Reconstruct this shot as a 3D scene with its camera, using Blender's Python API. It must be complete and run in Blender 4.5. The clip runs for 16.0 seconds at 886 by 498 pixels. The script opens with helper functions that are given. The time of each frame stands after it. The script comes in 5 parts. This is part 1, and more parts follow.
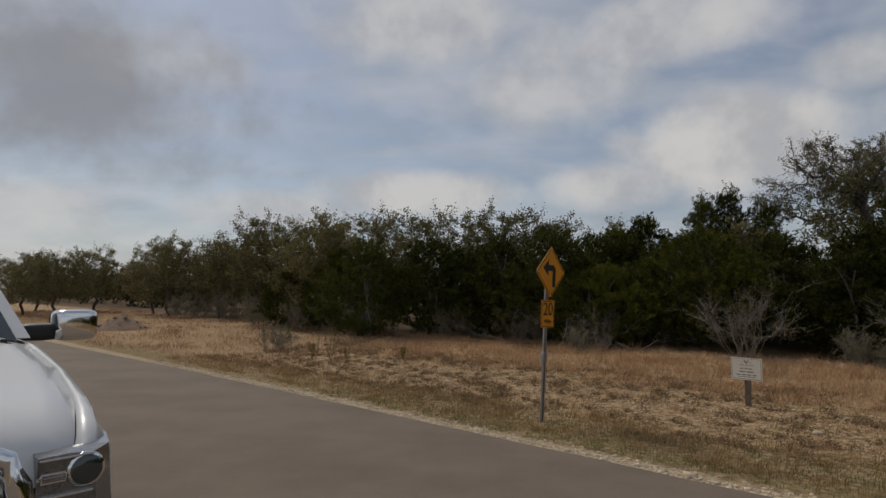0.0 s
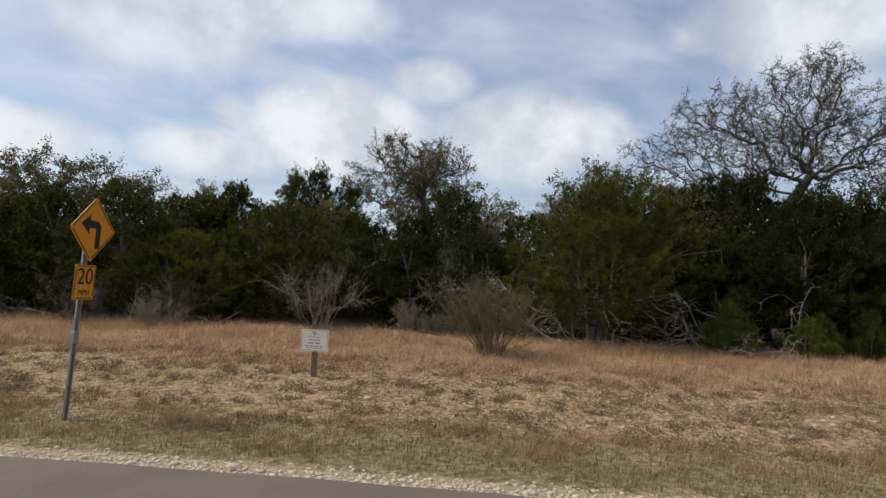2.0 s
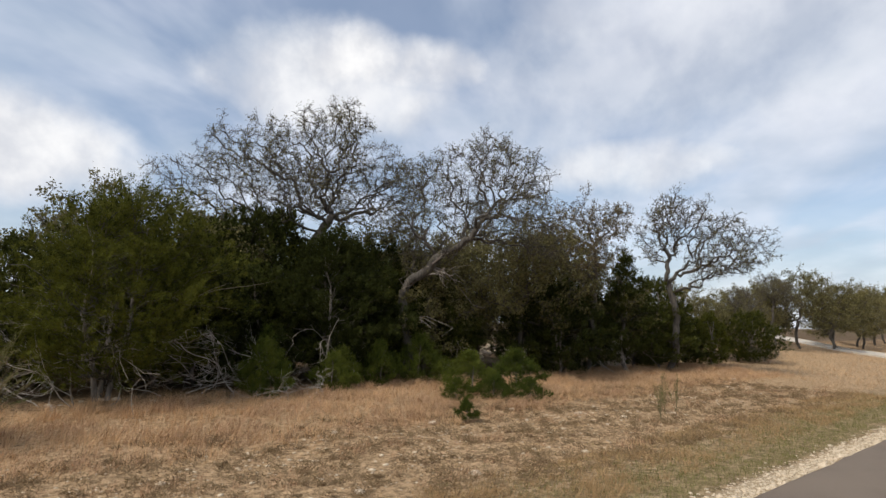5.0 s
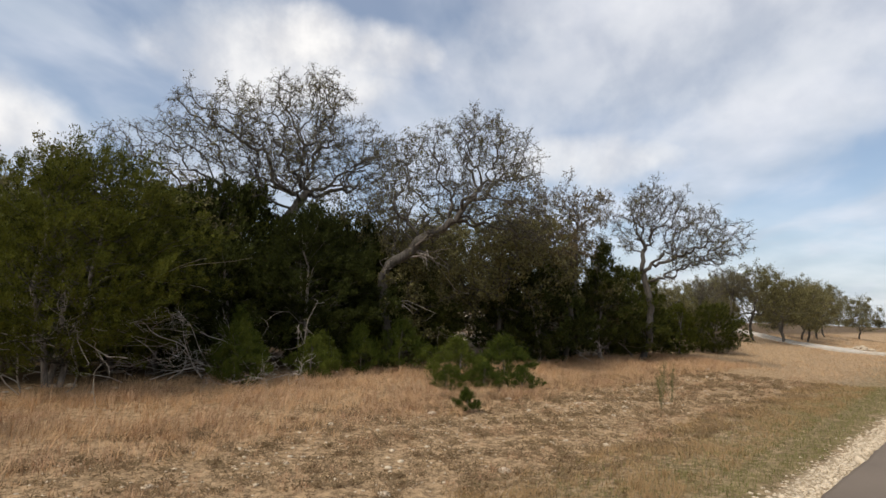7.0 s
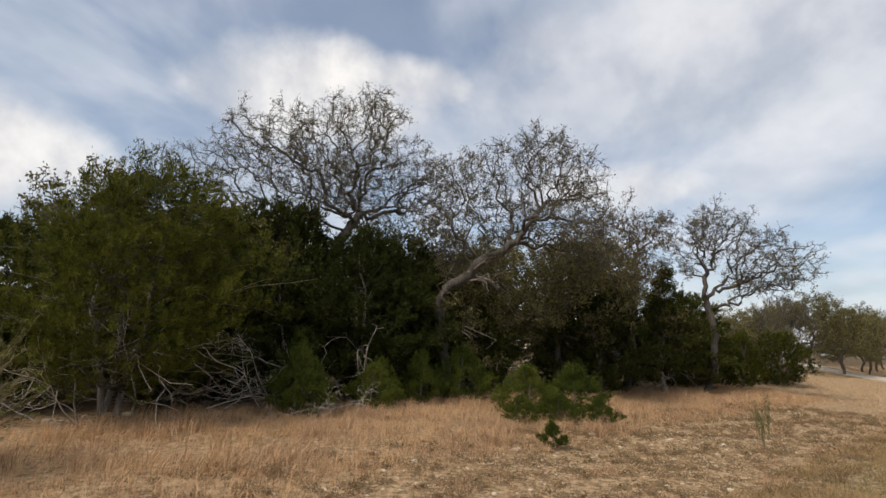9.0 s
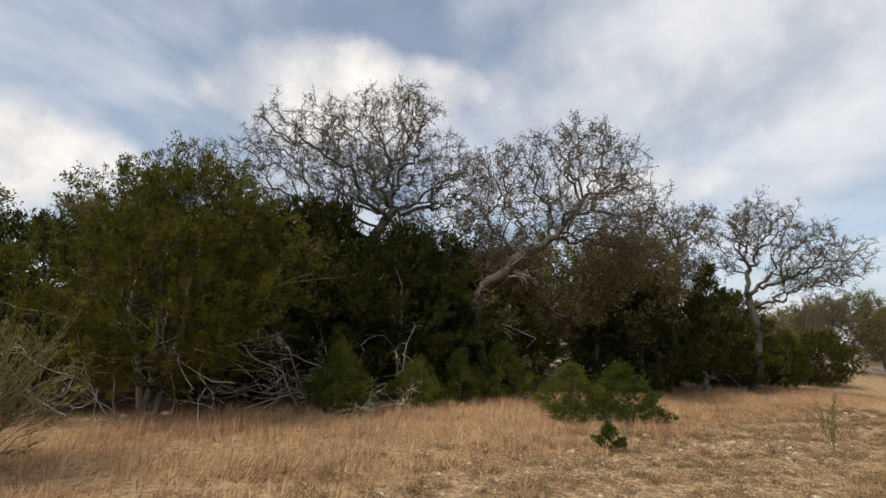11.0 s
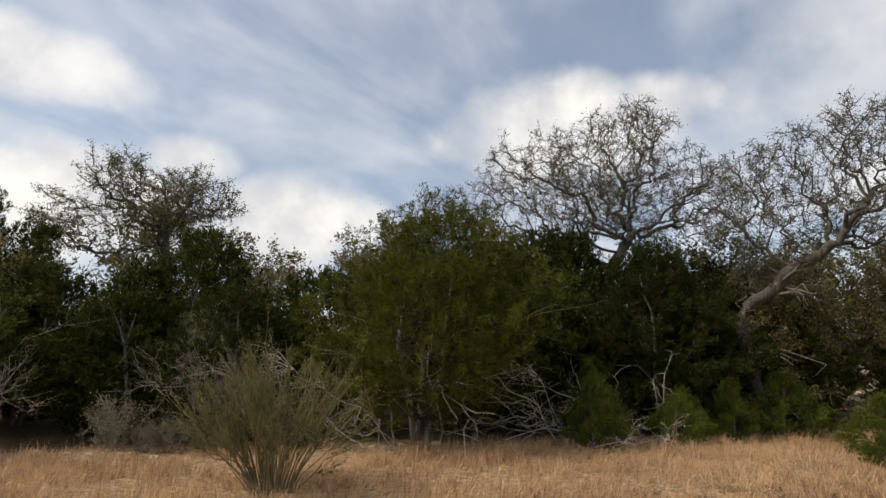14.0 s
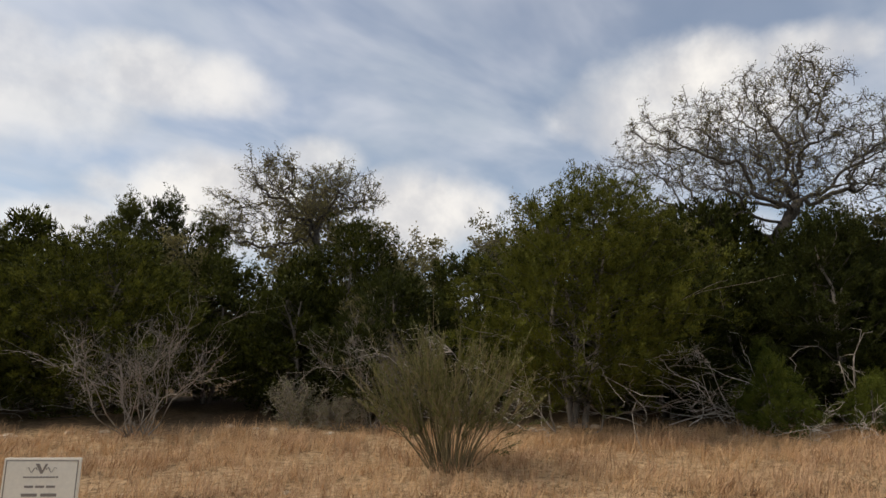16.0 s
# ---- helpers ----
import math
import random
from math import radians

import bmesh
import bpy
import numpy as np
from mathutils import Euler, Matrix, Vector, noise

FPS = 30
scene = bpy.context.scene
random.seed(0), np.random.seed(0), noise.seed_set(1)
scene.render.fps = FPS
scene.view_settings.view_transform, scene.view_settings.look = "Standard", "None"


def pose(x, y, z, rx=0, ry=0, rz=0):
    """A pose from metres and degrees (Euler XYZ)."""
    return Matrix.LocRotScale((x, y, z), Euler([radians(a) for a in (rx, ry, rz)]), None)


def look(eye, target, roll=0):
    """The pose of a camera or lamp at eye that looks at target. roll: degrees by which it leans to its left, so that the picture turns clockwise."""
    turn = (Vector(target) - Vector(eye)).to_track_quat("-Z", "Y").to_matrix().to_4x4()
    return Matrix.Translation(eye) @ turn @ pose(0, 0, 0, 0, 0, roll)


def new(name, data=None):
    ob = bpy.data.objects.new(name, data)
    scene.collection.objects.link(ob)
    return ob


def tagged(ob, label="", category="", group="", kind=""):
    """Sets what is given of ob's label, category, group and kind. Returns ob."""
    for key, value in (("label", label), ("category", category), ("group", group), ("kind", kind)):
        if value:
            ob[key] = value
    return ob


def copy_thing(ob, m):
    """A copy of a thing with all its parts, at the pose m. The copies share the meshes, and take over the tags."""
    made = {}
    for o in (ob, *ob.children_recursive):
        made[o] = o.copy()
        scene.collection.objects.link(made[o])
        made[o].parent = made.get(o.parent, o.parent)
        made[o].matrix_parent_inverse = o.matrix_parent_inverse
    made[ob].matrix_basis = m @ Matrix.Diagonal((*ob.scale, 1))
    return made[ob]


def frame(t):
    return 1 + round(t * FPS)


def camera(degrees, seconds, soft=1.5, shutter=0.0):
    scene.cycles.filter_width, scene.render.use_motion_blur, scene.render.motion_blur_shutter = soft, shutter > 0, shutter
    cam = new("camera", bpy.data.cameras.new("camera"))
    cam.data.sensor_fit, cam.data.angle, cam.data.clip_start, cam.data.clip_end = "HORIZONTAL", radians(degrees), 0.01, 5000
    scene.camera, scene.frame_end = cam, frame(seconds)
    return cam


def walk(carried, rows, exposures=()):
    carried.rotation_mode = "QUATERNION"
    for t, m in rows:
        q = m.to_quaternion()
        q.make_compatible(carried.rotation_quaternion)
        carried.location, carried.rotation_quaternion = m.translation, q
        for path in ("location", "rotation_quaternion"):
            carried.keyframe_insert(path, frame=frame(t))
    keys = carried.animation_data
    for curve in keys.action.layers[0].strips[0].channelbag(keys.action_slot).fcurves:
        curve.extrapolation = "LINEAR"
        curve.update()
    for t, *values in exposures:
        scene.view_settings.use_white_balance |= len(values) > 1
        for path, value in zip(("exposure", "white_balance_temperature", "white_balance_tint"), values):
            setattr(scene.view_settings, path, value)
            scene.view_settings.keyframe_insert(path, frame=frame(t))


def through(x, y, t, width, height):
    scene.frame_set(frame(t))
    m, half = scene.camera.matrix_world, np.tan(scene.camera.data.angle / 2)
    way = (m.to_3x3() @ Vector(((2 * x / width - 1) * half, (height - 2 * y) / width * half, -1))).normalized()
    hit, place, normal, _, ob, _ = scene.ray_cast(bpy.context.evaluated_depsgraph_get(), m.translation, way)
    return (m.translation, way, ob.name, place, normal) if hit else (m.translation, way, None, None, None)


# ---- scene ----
cam = camera(75.1, 16.0, soft=1.5)
PATH = [
    (0, (0.378, -0.415, 1.884), (0.192, 1.571, 2.033), 0.4),
    (0.5, (0.524, -0.225, 1.871), (0.951, 1.721, 2.047), 0.6),
    (1, (0.71, -0.037, 1.879), (1.305, 1.868, 2.011), 0.8),
    (1.5, (0.825, 0.18, 1.86), (1.65, 1.999, 1.963), 1.9),
    (2, (0.982, 0.437, 1.871), (2.071, 2.113, 1.956), 2.7),
    (2.5, (1.185, 0.707, 1.806), (2.508, 2.204, 1.909), 2.8),
    (3, (1.4, 0.987, 1.827), (2.908, 2.298, 1.918), 2.8),
    (3.5, (1.664, 1.24, 1.797), (3.344, 2.323, 1.876), 2.3),
    (4, (1.855, 1.536, 1.896), (3.654, 2.403, 2.011), 1.3),
    (4.5, (2.045, 1.769, 1.981), (3.943, 2.379, 2.137), 1.0),
    (5, (2.253, 2.082, 1.963), (4.201, 2.454, 2.217), 1.0),
    (7.5, (3.273, 3.565, 1.819), (5.251, 3.753, 2.052), 2.1),
    (8, (3.508, 3.898, 1.807), (5.475, 4.104, 2.103), 2.3),
    (8.5, (3.648, 4.13, 1.76), (5.601, 4.387, 2.108), 2.1),
    (9, (3.783, 4.324, 1.718), (5.735, 4.626, 2.033), 2.3),
    (9.5, (3.896, 4.503, 1.693), (5.83, 4.905, 2.006), 2.8),
    (12, (4.282, 4.966, 1.604), (6.223, 5.3, 1.949), 1.2),
    (12.5, (4.247, 4.978, 1.625), (6.175, 5.337, 2.017), 0.1),
    (13, (4.208, 4.988, 1.638), (6.102, 5.463, 2.07), 0.1),
    (13.5, (4.229, 5.03, 1.595), (6.049, 5.738, 2.028), 0.2),
    (14, (4.204, 5.03, 1.556), (5.823, 6.131, 1.964), 0.9),
    (14.5, (4.091, 5.093, 1.557), (5.403, 6.549, 1.956), -0.5),
    (15, (3.96, 5.226, 1.573), (5.144, 6.786, 1.977), -1.1),
    (15.5, (3.925, 5.407, 1.527), (5.143, 6.95, 1.891), 0.4),
    (16, (3.934, 5.552, 1.497), (5.294, 6.975, 1.85), 0.6),
]
EXPOSURES = [(0.0, -0.53, 6620, 10), (0.5, -0.35, 6450, 10), (1.5, 0.05, 6250, 10), (3.0, 0.27, 6200, 10), (5.0, 0.33, 6400, 10), (7.5, 0.29, 6550, 10), (9.5, 0.28, 6700, 10), (12.0, 0.36, 6850, 10), (14.5, 0.35, 6850, 10), (16.0, 0.21, 6800, 10)]
walk(cam, [(t, look(eye, target, roll)) for t, eye, target, roll in PATH], EXPOSURES)


# ---- light ----
SUN_ELEV, SUN_AZ = radians(50), radians(140)   # azimuth of the sun seen from above, from +x to +y
wd = bpy.data.worlds.new("sky")
scene.world = wd
wd.use_nodes = True
nt = wd.node_tree
for n in list(nt.nodes):
    nt.nodes.remove(n)


def node(tree, kind, ins=None, **props):
    n = tree.nodes.new(kind)
    for k, v in props.items():
        setattr(n, k, v)
    for k, v in (ins or {}).items():
        if hasattr(v, "is_output"):
            tree.links.new(v, n.inputs[k])
        else:
            n.inputs[k].default_value = v
    return n


def math_node(tree, op, a, b=0.0, c=0.0, clamp=False):
    n = node(tree, "ShaderNodeMath", {0: a, 1: b, 2: c}, operation=op, use_clamp=clamp)
    return n.outputs[0]


def ramp(tree, fac, lo, hi, to_lo=0.0, to_hi=1.0):
    n = node(tree, "ShaderNodeMapRange", {0: fac, 1: lo, 2: hi, 3: to_lo, 4: to_hi}, interpolation_type="SMOOTHSTEP")
    return n.outputs[0]


def mix(tree, fac, a, b, blend="MIX"):
    n = node(tree, "ShaderNodeMix", data_type="RGBA", blend_type=blend)
    for i, v in ((0, fac), (6, a), (7, b)):
        if hasattr(v, "is_output"):
            tree.links.new(v, n.inputs[i])
        else:
            n.inputs[i].default_value = v
    return n.outputs[2]


def fbm(tree, vec, scale, detail=5.0, rough=0.55, distort=0.0):
    n = node(tree, "ShaderNodeTexNoise", {"Vector": vec, "Scale": scale, "Detail": detail, "Roughness": rough, "Distortion": distort})
    return n.outputs["Fac"]


SKY_GAIN, CLOUD_GAIN = 0.105, 0.80
geo = node(nt, "ShaderNodeTexCoord").outputs["Generated"]
sky = node(nt, "ShaderNodeTexSky", {}, sky_type="NISHITA", sun_disc=False, sun_elevation=SUN_ELEV, sun_rotation=radians(90) - SUN_AZ,
           air_density=1.0, dust_density=1.2, ozone_density=1.0)
skyc = mix(nt, 1.0, sky.outputs[0], (SKY_GAIN, SKY_GAIN, SKY_GAIN, 1), "MULTIPLY")
sep = node(nt, "ShaderNodeSeparateXYZ", {0: geo})
zz = math_node(nt, "MAXIMUM", sep.outputs[2], 0.0)
den = math_node(nt, "ADD", zz, 0.22)
flat = node(nt, "ShaderNodeCombineXYZ", {0: math_node(nt, "DIVIDE", sep.outputs[0], den), 1: math_node(nt, "DIVIDE", sep.outputs[1], den), 2: 0.0})
streak = node(nt, "ShaderNodeMapping", {"Vector": flat.outputs[0], "Rotation": (0, 0, radians(25)), "Scale": (0.9, 1.5, 1.0)}).outputs[0]
veil = ramp(nt, fbm(nt, streak, 1.5, 5.0, 0.52, 0.3), 0.34, 0.66)
billow = math_node(nt, "MULTIPLY_ADD", fbm(nt, geo, 11.0, 6.0, 0.55), 0.55, math_node(nt, "MULTIPLY", fbm(nt, geo, 4.0, 3.0, 0.5, 0.6), 0.45))
# (azimuth, elevation, half width, half height, weight) of the larger cumulus, in degrees
CLOUDS = [
    (18.6, 25.0, 8.4, 2.7, 1.0), (45.2, 13.5, 5.1, 3.4, 0.95), (68.5, 13.2, 8.4, 4.0, 0.95), (48.6, 13.6, 7.9, 3.9, 0.95), (22.9, 23.1, 9.6, 4.2, 0.8), (58.4, 19.1, 2.5, 1.7, 0.7),
    (97.3, 9.6, 10.7, 2.1, 0.85), (80.1, 10.2, 5.6, 2.0, 0.85), (111.0, 7.6, 8.4, 1.7, 0.7), (98.1, 25.7, 9.0, 3.4, 0.7), (77.8, 22.9, 6.2, 2.1, 0.7), (58.5, 18.6, 3.4, 2.0, 0.6),
    (74.4, 24.1, 8.4, 2.7, 0.75), (83.6, 20.9, 6.7, 4.5, 0.6), (79.6, 10.2, 6.2, 2.2, 0.8), (47.2, 14.4, 6.2, 3.1, 0.8), (130.9, 6.5, 5.6, 2.2, 0.6), (121.5, 20.0, 6.2, 2.8, 0.7),
    (-7.8, 15.2, 7.3, 2.8, 0.75), (-10.1, 15.3, 6.7, 2.0, 0.7), (-20.7, 27.4, 18.5, 6.7, 0.42), (-15.5, 22.4, 18.5, 7.3, 0.4), (-21.5, 23.6, 16.9, 5.1, 0.4),
    (200, 25, 30, 10, 0.7), (270, 30, 30, 12, 0.7),
]
total = None
for az, el, hw, hh, wt in CLOUDS:
    a, e = radians(az), radians(el)
    c = Vector((math.cos(e) * math.cos(a), math.cos(e) * math.sin(a), math.sin(e)))
    side = Vector((-math.sin(a), math.cos(a), 0))
    up = c.cross(side) * (1 if c.cross(side).z > 0 else -1)
    off = node(nt, "ShaderNodeVectorMath", {0: geo, 1: tuple(c)}, operation="SUBTRACT").outputs[0]
    dx = node(nt, "ShaderNodeVectorMath", {0: off, 1: tuple(side / math.sin(radians(hw)))}, operation="DOT_PRODUCT").outputs["Value"]
    dy = node(nt, "ShaderNodeVectorMath", {0: off, 1: tuple(up / math.sin(radians(hh)))}, operation="DOT_PRODUCT").outputs["Value"]
    dc = node(nt, "ShaderNodeVectorMath", {0: off, 1: off}, operation="DOT_PRODUCT").outputs["Value"]
    r2 = math_node(nt, "ADD", math_node(nt, "MULTIPLY", dx, dx), math_node(nt, "MULTIPLY", dy, dy))
    r2 = math_node(nt, "ADD", r2, math_node(nt, "MULTIPLY", math_node(nt, "SUBTRACT", billow, 0.5), -4.0))
    blob = math_node(nt, "MULTIPLY", ramp(nt, r2, 1.9, 0.1), wt)
    blob = math_node(nt, "MULTIPLY", blob, ramp(nt, dc, 1.2, 0.8))
    total = blob if total is None else math_node(nt, "MAXIMUM", total, blob)
haze = ramp(nt, zz, 0.30, 0.0, 0.0, 0.75)
thin = math_node(nt, "MULTIPLY_ADD", veil, 0.58, 0.22)
cover = math_node(nt, "MAXIMUM", math_node(nt, "MAXIMUM", thin, haze), 0.12)
shade = fbm(nt, flat.outputs[0], 2.3, 4.0, 0.5)
veil_col = mix(nt, ramp(nt, shade, 0.3, 0.7), (0.55 * CLOUD_GAIN, 0.625 * CLOUD_GAIN, 0.73 * CLOUD_GAIN, 1), (0.84 * CLOUD_GAIN, 0.87 * CLOUD_GAIN, 0.95 * CLOUD_GAIN, 1))
cum_col = mix(nt, ramp(nt, fbm(nt, geo, 9.0, 5.0, 0.55), 0.35, 0.65), (0.72 * CLOUD_GAIN, 0.73 * CLOUD_GAIN, 0.77 * CLOUD_GAIN, 1), (1.03 * CLOUD_GAIN, 1.015 * CLOUD_GAIN, 1.0 * CLOUD_GAIN, 1))
col = mix(nt, cover, skyc, veil_col)
col = mix(nt, total, col, cum_col)
# one large grey cloud base low over the road
c = Vector((math.cos(radians(17)) * math.cos(radians(128)), math.cos(radians(17)) * math.sin(radians(128)), math.sin(radians(17))))
off = node(nt, "ShaderNodeVectorMath", {0: geo, 1: tuple(c)}, operation="SUBTRACT").outputs[0]
off = node(nt, "ShaderNodeVectorMath", {0: off, 1: (1, 1, 2.2)}, operation="MULTIPLY").outputs[0]
dg = node(nt, "ShaderNodeVectorMath", {0: off}, operation="LENGTH").outputs["Value"]
dg = math_node(nt, "ADD", dg, math_node(nt, "MULTIPLY", math_node(nt, "SUBTRACT", billow, 0.5), -0.75))
col = mix(nt, math_node(nt, "MULTIPLY", ramp(nt, dg, 0.36, 0.06), 0.80), col, (0.40 * CLOUD_GAIN, 0.41 * CLOUD_GAIN, 0.45 * CLOUD_GAIN, 1))
bg = node(nt, "ShaderNodeBackground", {"Color": col, "Strength": 1.0})
out = node(nt, "ShaderNodeOutputWorld", {"Surface": bg.outputs[0]})

sun = new("sun", bpy.data.lights.new("sun", "SUN"))
sun.data.energy, sun.data.angle, sun.data.color = 2.5, radians(11), (1.0, 0.93, 0.83)
sun_from = Vector((math.cos(SUN_ELEV) * math.cos(SUN_AZ), math.cos(SUN_ELEV) * math.sin(SUN_AZ), math.sin(SUN_ELEV)))
sun.matrix_world = look(sun_from * 60, (0, 0, 0))

# ---- materials ----


def material(name):
    m = bpy.data.materials.new(name)
    m.use_nodes = True
    t = m.node_tree
    return m, t, t.nodes["Principled BSDF"]


def bump(t, b, height, strength, dist):
    n = node(t, "ShaderNodeBump", {"Height": height, "Strength": strength, "Distance": dist})
    t.links.new(n.outputs[0], b.inputs["Normal"])


def rgb(r, g, b):
    return (r, g, b, 1.0)


def plain(name, colour, rough=0.5, metal=0.0, vary=0.15, scale=8.0, bumpy=0.0, coat=0.0):
    """Paint, metal or plastic with faint unevenness at two scales."""
    m, t, b = material(name)
    co = node(t, "ShaderNodeTexCoord").outputs["Object"]
    f = math_node(t, "MULTIPLY", math_node(t, "ADD", fbm(t, co, scale), fbm(t, co, scale * 9, 3.0)), 0.5)
    lo, hi = [c * (1 - vary) for c in colour], [min(1, c * (1 + vary)) for c in colour]
    t.links.new(mix(t, ramp(t, f, 0.3, 0.7), rgb(*lo), rgb(*hi)), b.inputs["Base Color"])
    t.links.new(ramp(t, f, 0.3, 0.7, max(0.02, rough - 0.06), min(1, rough + 0.06)), b.inputs["Roughness"])
    b.inputs["Metallic"].default_value = metal
    b.inputs["Coat Weight"].default_value = coat
    if bumpy:
        bump(t, b, fbm(t, co, scale * 6), 0.5, bumpy)
    return m


def leafy(name, dark, light, patch, gloss=0.55, through=0.25):
    """Small leaves: each its own tint, with larger drifts of colour through the crown."""
    m, t, b = material(name)
    g = node(t, "ShaderNodeNewGeometry")
    co = node(t, "ShaderNodeTexCoord").outputs["Object"]
    ob = node(t, "ShaderNodeObjectInfo").outputs["Random"]
    base = mix(t, g.outputs["Random Per Island"], rgb(*dark), rgb(*light))
    drift = math_node(t, "ADD", fbm(t, co, 4.5, 4.0, 0.65), math_node(t, "MULTIPLY_ADD", ob, 0.24, -0.12))
    base = mix(t, ramp(t, drift, 0.44, 0.62), base, rgb(*patch))
    t.links.new(base, b.inputs["Base Color"])
    b.inputs["Roughness"].default_value = gloss
    b.inputs["Specular IOR Level"].default_value = 0.06
    tr = node(t, "ShaderNodeBsdfTranslucent", {"Color": base})
    mx = node(t, "ShaderNodeMixShader", {0: through, 1: b.outputs[0], 2: tr.outputs[0]})
    t.links.new(mx.outputs[0], t.nodes["Material Output"].inputs["Surface"])
    return m


def bark(name, lo, hi, scale=14.0):
    m, t, b = material(name)
    co = node(t, "ShaderNodeTexCoord").outputs["Object"]
    mp = node(t, "ShaderNodeMapping", {"Vector": co, "Scale": (1, 1, 0.25)}).outputs[0]
    f, f2 = fbm(t, mp, scale, 6.0, 0.65), fbm(t, co, 2.0, 3.0)
    c = mix(t, ramp(t, f, 0.3, 0.7), rgb(*lo), rgb(*hi))
    c = mix(t, ramp(t, f2, 0.5, 0.75, 0, 0.5), c, rgb(*[x * 1.3 for x in hi]))
    t.links.new(c, b.inputs["Base Color"])
    b.inputs["Roughness"].default_value = 0.9
    bump(t, b, f, 0.8, 0.02)
    return m


M_JUNIPER = leafy("juniper_foliage", (0.010, 0.013, 0.003), (0.056, 0.062, 0.011), (0.120, 0.124, 0.020))
M_JUNIPER_DARK = leafy("dark_juniper_foliage", (0.016, 0.020, 0.006), (0.052, 0.060, 0.013), (0.080, 0.086, 0.018))
M_YOUNG = leafy("young_juniper_foliage", (0.028, 0.040, 0.007), (0.085, 0.108, 0.018), (0.110, 0.126, 0.022))
M_OAK = leafy("oak_leaves", (0.075, 0.068, 0.026), (0.20, 0.180, 0.075), (0.21, 0.180, 0.075))
M_OAK_BROWN = leafy("brown_oak_leaves", (0.085, 0.060, 0.028), (0.21, 0.155, 0.075), (0.22, 0.185, 0.075))
M_BROOM = leafy("broom_leaves", (0.070, 0.074, 0.024), (0.18, 0.175, 0.062), (0.19, 0.170, 0.070))
M_BROOM_STEM = leafy("broom_stems", (0.11, 0.095, 0.05), (0.24, 0.20, 0.11), (0.22, 0.17, 0.10), 0.8, 0.05)
M_SAGE = leafy("grey_green_leaves", (0.13, 0.125, 0.07), (0.26, 0.24, 0.15), (0.25, 0.21, 0.13))
M_GRASS = leafy("dry_grass_blades", (0.24, 0.142, 0.078), (0.60, 0.400, 0.240), (0.44, 0.262, 0.155), 0.7, 0.2)
M_STRAW = leafy("pale_straw_blades", (0.35, 0.215, 0.110), (0.72, 0.505, 0.29), (0.55, 0.35, 0.185), 0.7, 0.2)
M_OLIVE = leafy("olive_brown_grass", (0.18, 0.122, 0.058), (0.53, 0.37, 0.19), (0.36, 0.235, 0.115), 0.7, 0.2)
M_GREEN = leafy("green_grass_blades", (0.10, 0.100, 0.034), (0.28, 0.25, 0.095), (0.38, 0.29, 0.15), 0.7, 0.2)
M_BARK = bark("dark_bark", (0.032, 0.027, 0.021), (0.105, 0.090, 0.072))
M_CEDAR_BARK = bark("juniper_bark", (0.09, 0.074, 0.060), (0.26, 0.22, 0.18), 18.0)
M_DEADWOOD = bark("bleached_deadwood", (0.26, 0.23, 0.195), (0.56, 0.51, 0.44), 20.0)
M_TWIG = bark("grey_twigs", (0.14, 0.116, 0.092), (0.31, 0.268, 0.22), 20.0)

# ---- the plan: the far road edge is a straight line; s runs along it, d across it towards the woods ----
U, N, C0 = Vector((0.799, -0.601)), Vector((0.601, 0.799)), 5.75


def at(s, d):
    return (U.x * s + N.x * (d + C0), U.y * s + N.y * (d + C0))


def sd(x, y):
    return U.x * x + U.y * y, N.x * x + N.y * y - C0


def edge_d(s):
    """How far the asphalt's edge swings from the straight line."""
    return np.interp(s, [-40, -20, -14, -1, 8, 14, 26, 60], [0.0, 0.2, 0.34, 0.34, 0.03, -0.18, -0.35, -0.35])


PROFILE_D = [-3000, -40, -9.0, -7.6, 0.0, 0.6, 1.5, 3.0, 6.0, 9.0, 13.0, 60, 3000]
PROFILE_Z = [-0.3, -0.3, -0.12, -0.06, -0.05, -0.05, -0.11, -0.16, -0.09, 0.02, 0.08, 0.5, 0.5]


def ground_z(x, y):
    s, d = sd(x, y)
    z = float(np.interp(d, PROFILE_D, PROFILE_Z))
    if s > 28 and d > 6:
        a, b = min(1, (s - 28) / 16), min(1, (d - 6) / 14)
        z += 1.5 * a * a * (3 - 2 * a) * b * b * (3 - 2 * b)
    if 0.8 < d < 80:
        z += 0.05 * noise.noise((x * 0.35, y * 0.35, 0)) * min(1, d - 0.8) + 0.018 * noise.noise((x * 1.7, y * 1.7, 3))
    return z


def mesh_from(name, verts, faces):
    """A mesh from arrays; faces all have the same number of corners."""
    verts, faces = np.asarray(verts, np.float32), np.asarray(faces, np.int32)
    me = bpy.data.meshes.new(name)
    k = faces.shape[1]
    me.vertices.add(len(verts))
    me.vertices.foreach_set("co", verts.ravel())
    me.loops.add(faces.size)
    me.loops.foreach_set("vertex_index", faces.ravel())
    me.polygons.add(len(faces))
    me.polygons.foreach_set("loop_start", np.arange(0, faces.size, k, dtype=np.int32))
    me.update(calc_edges=True)
    return me


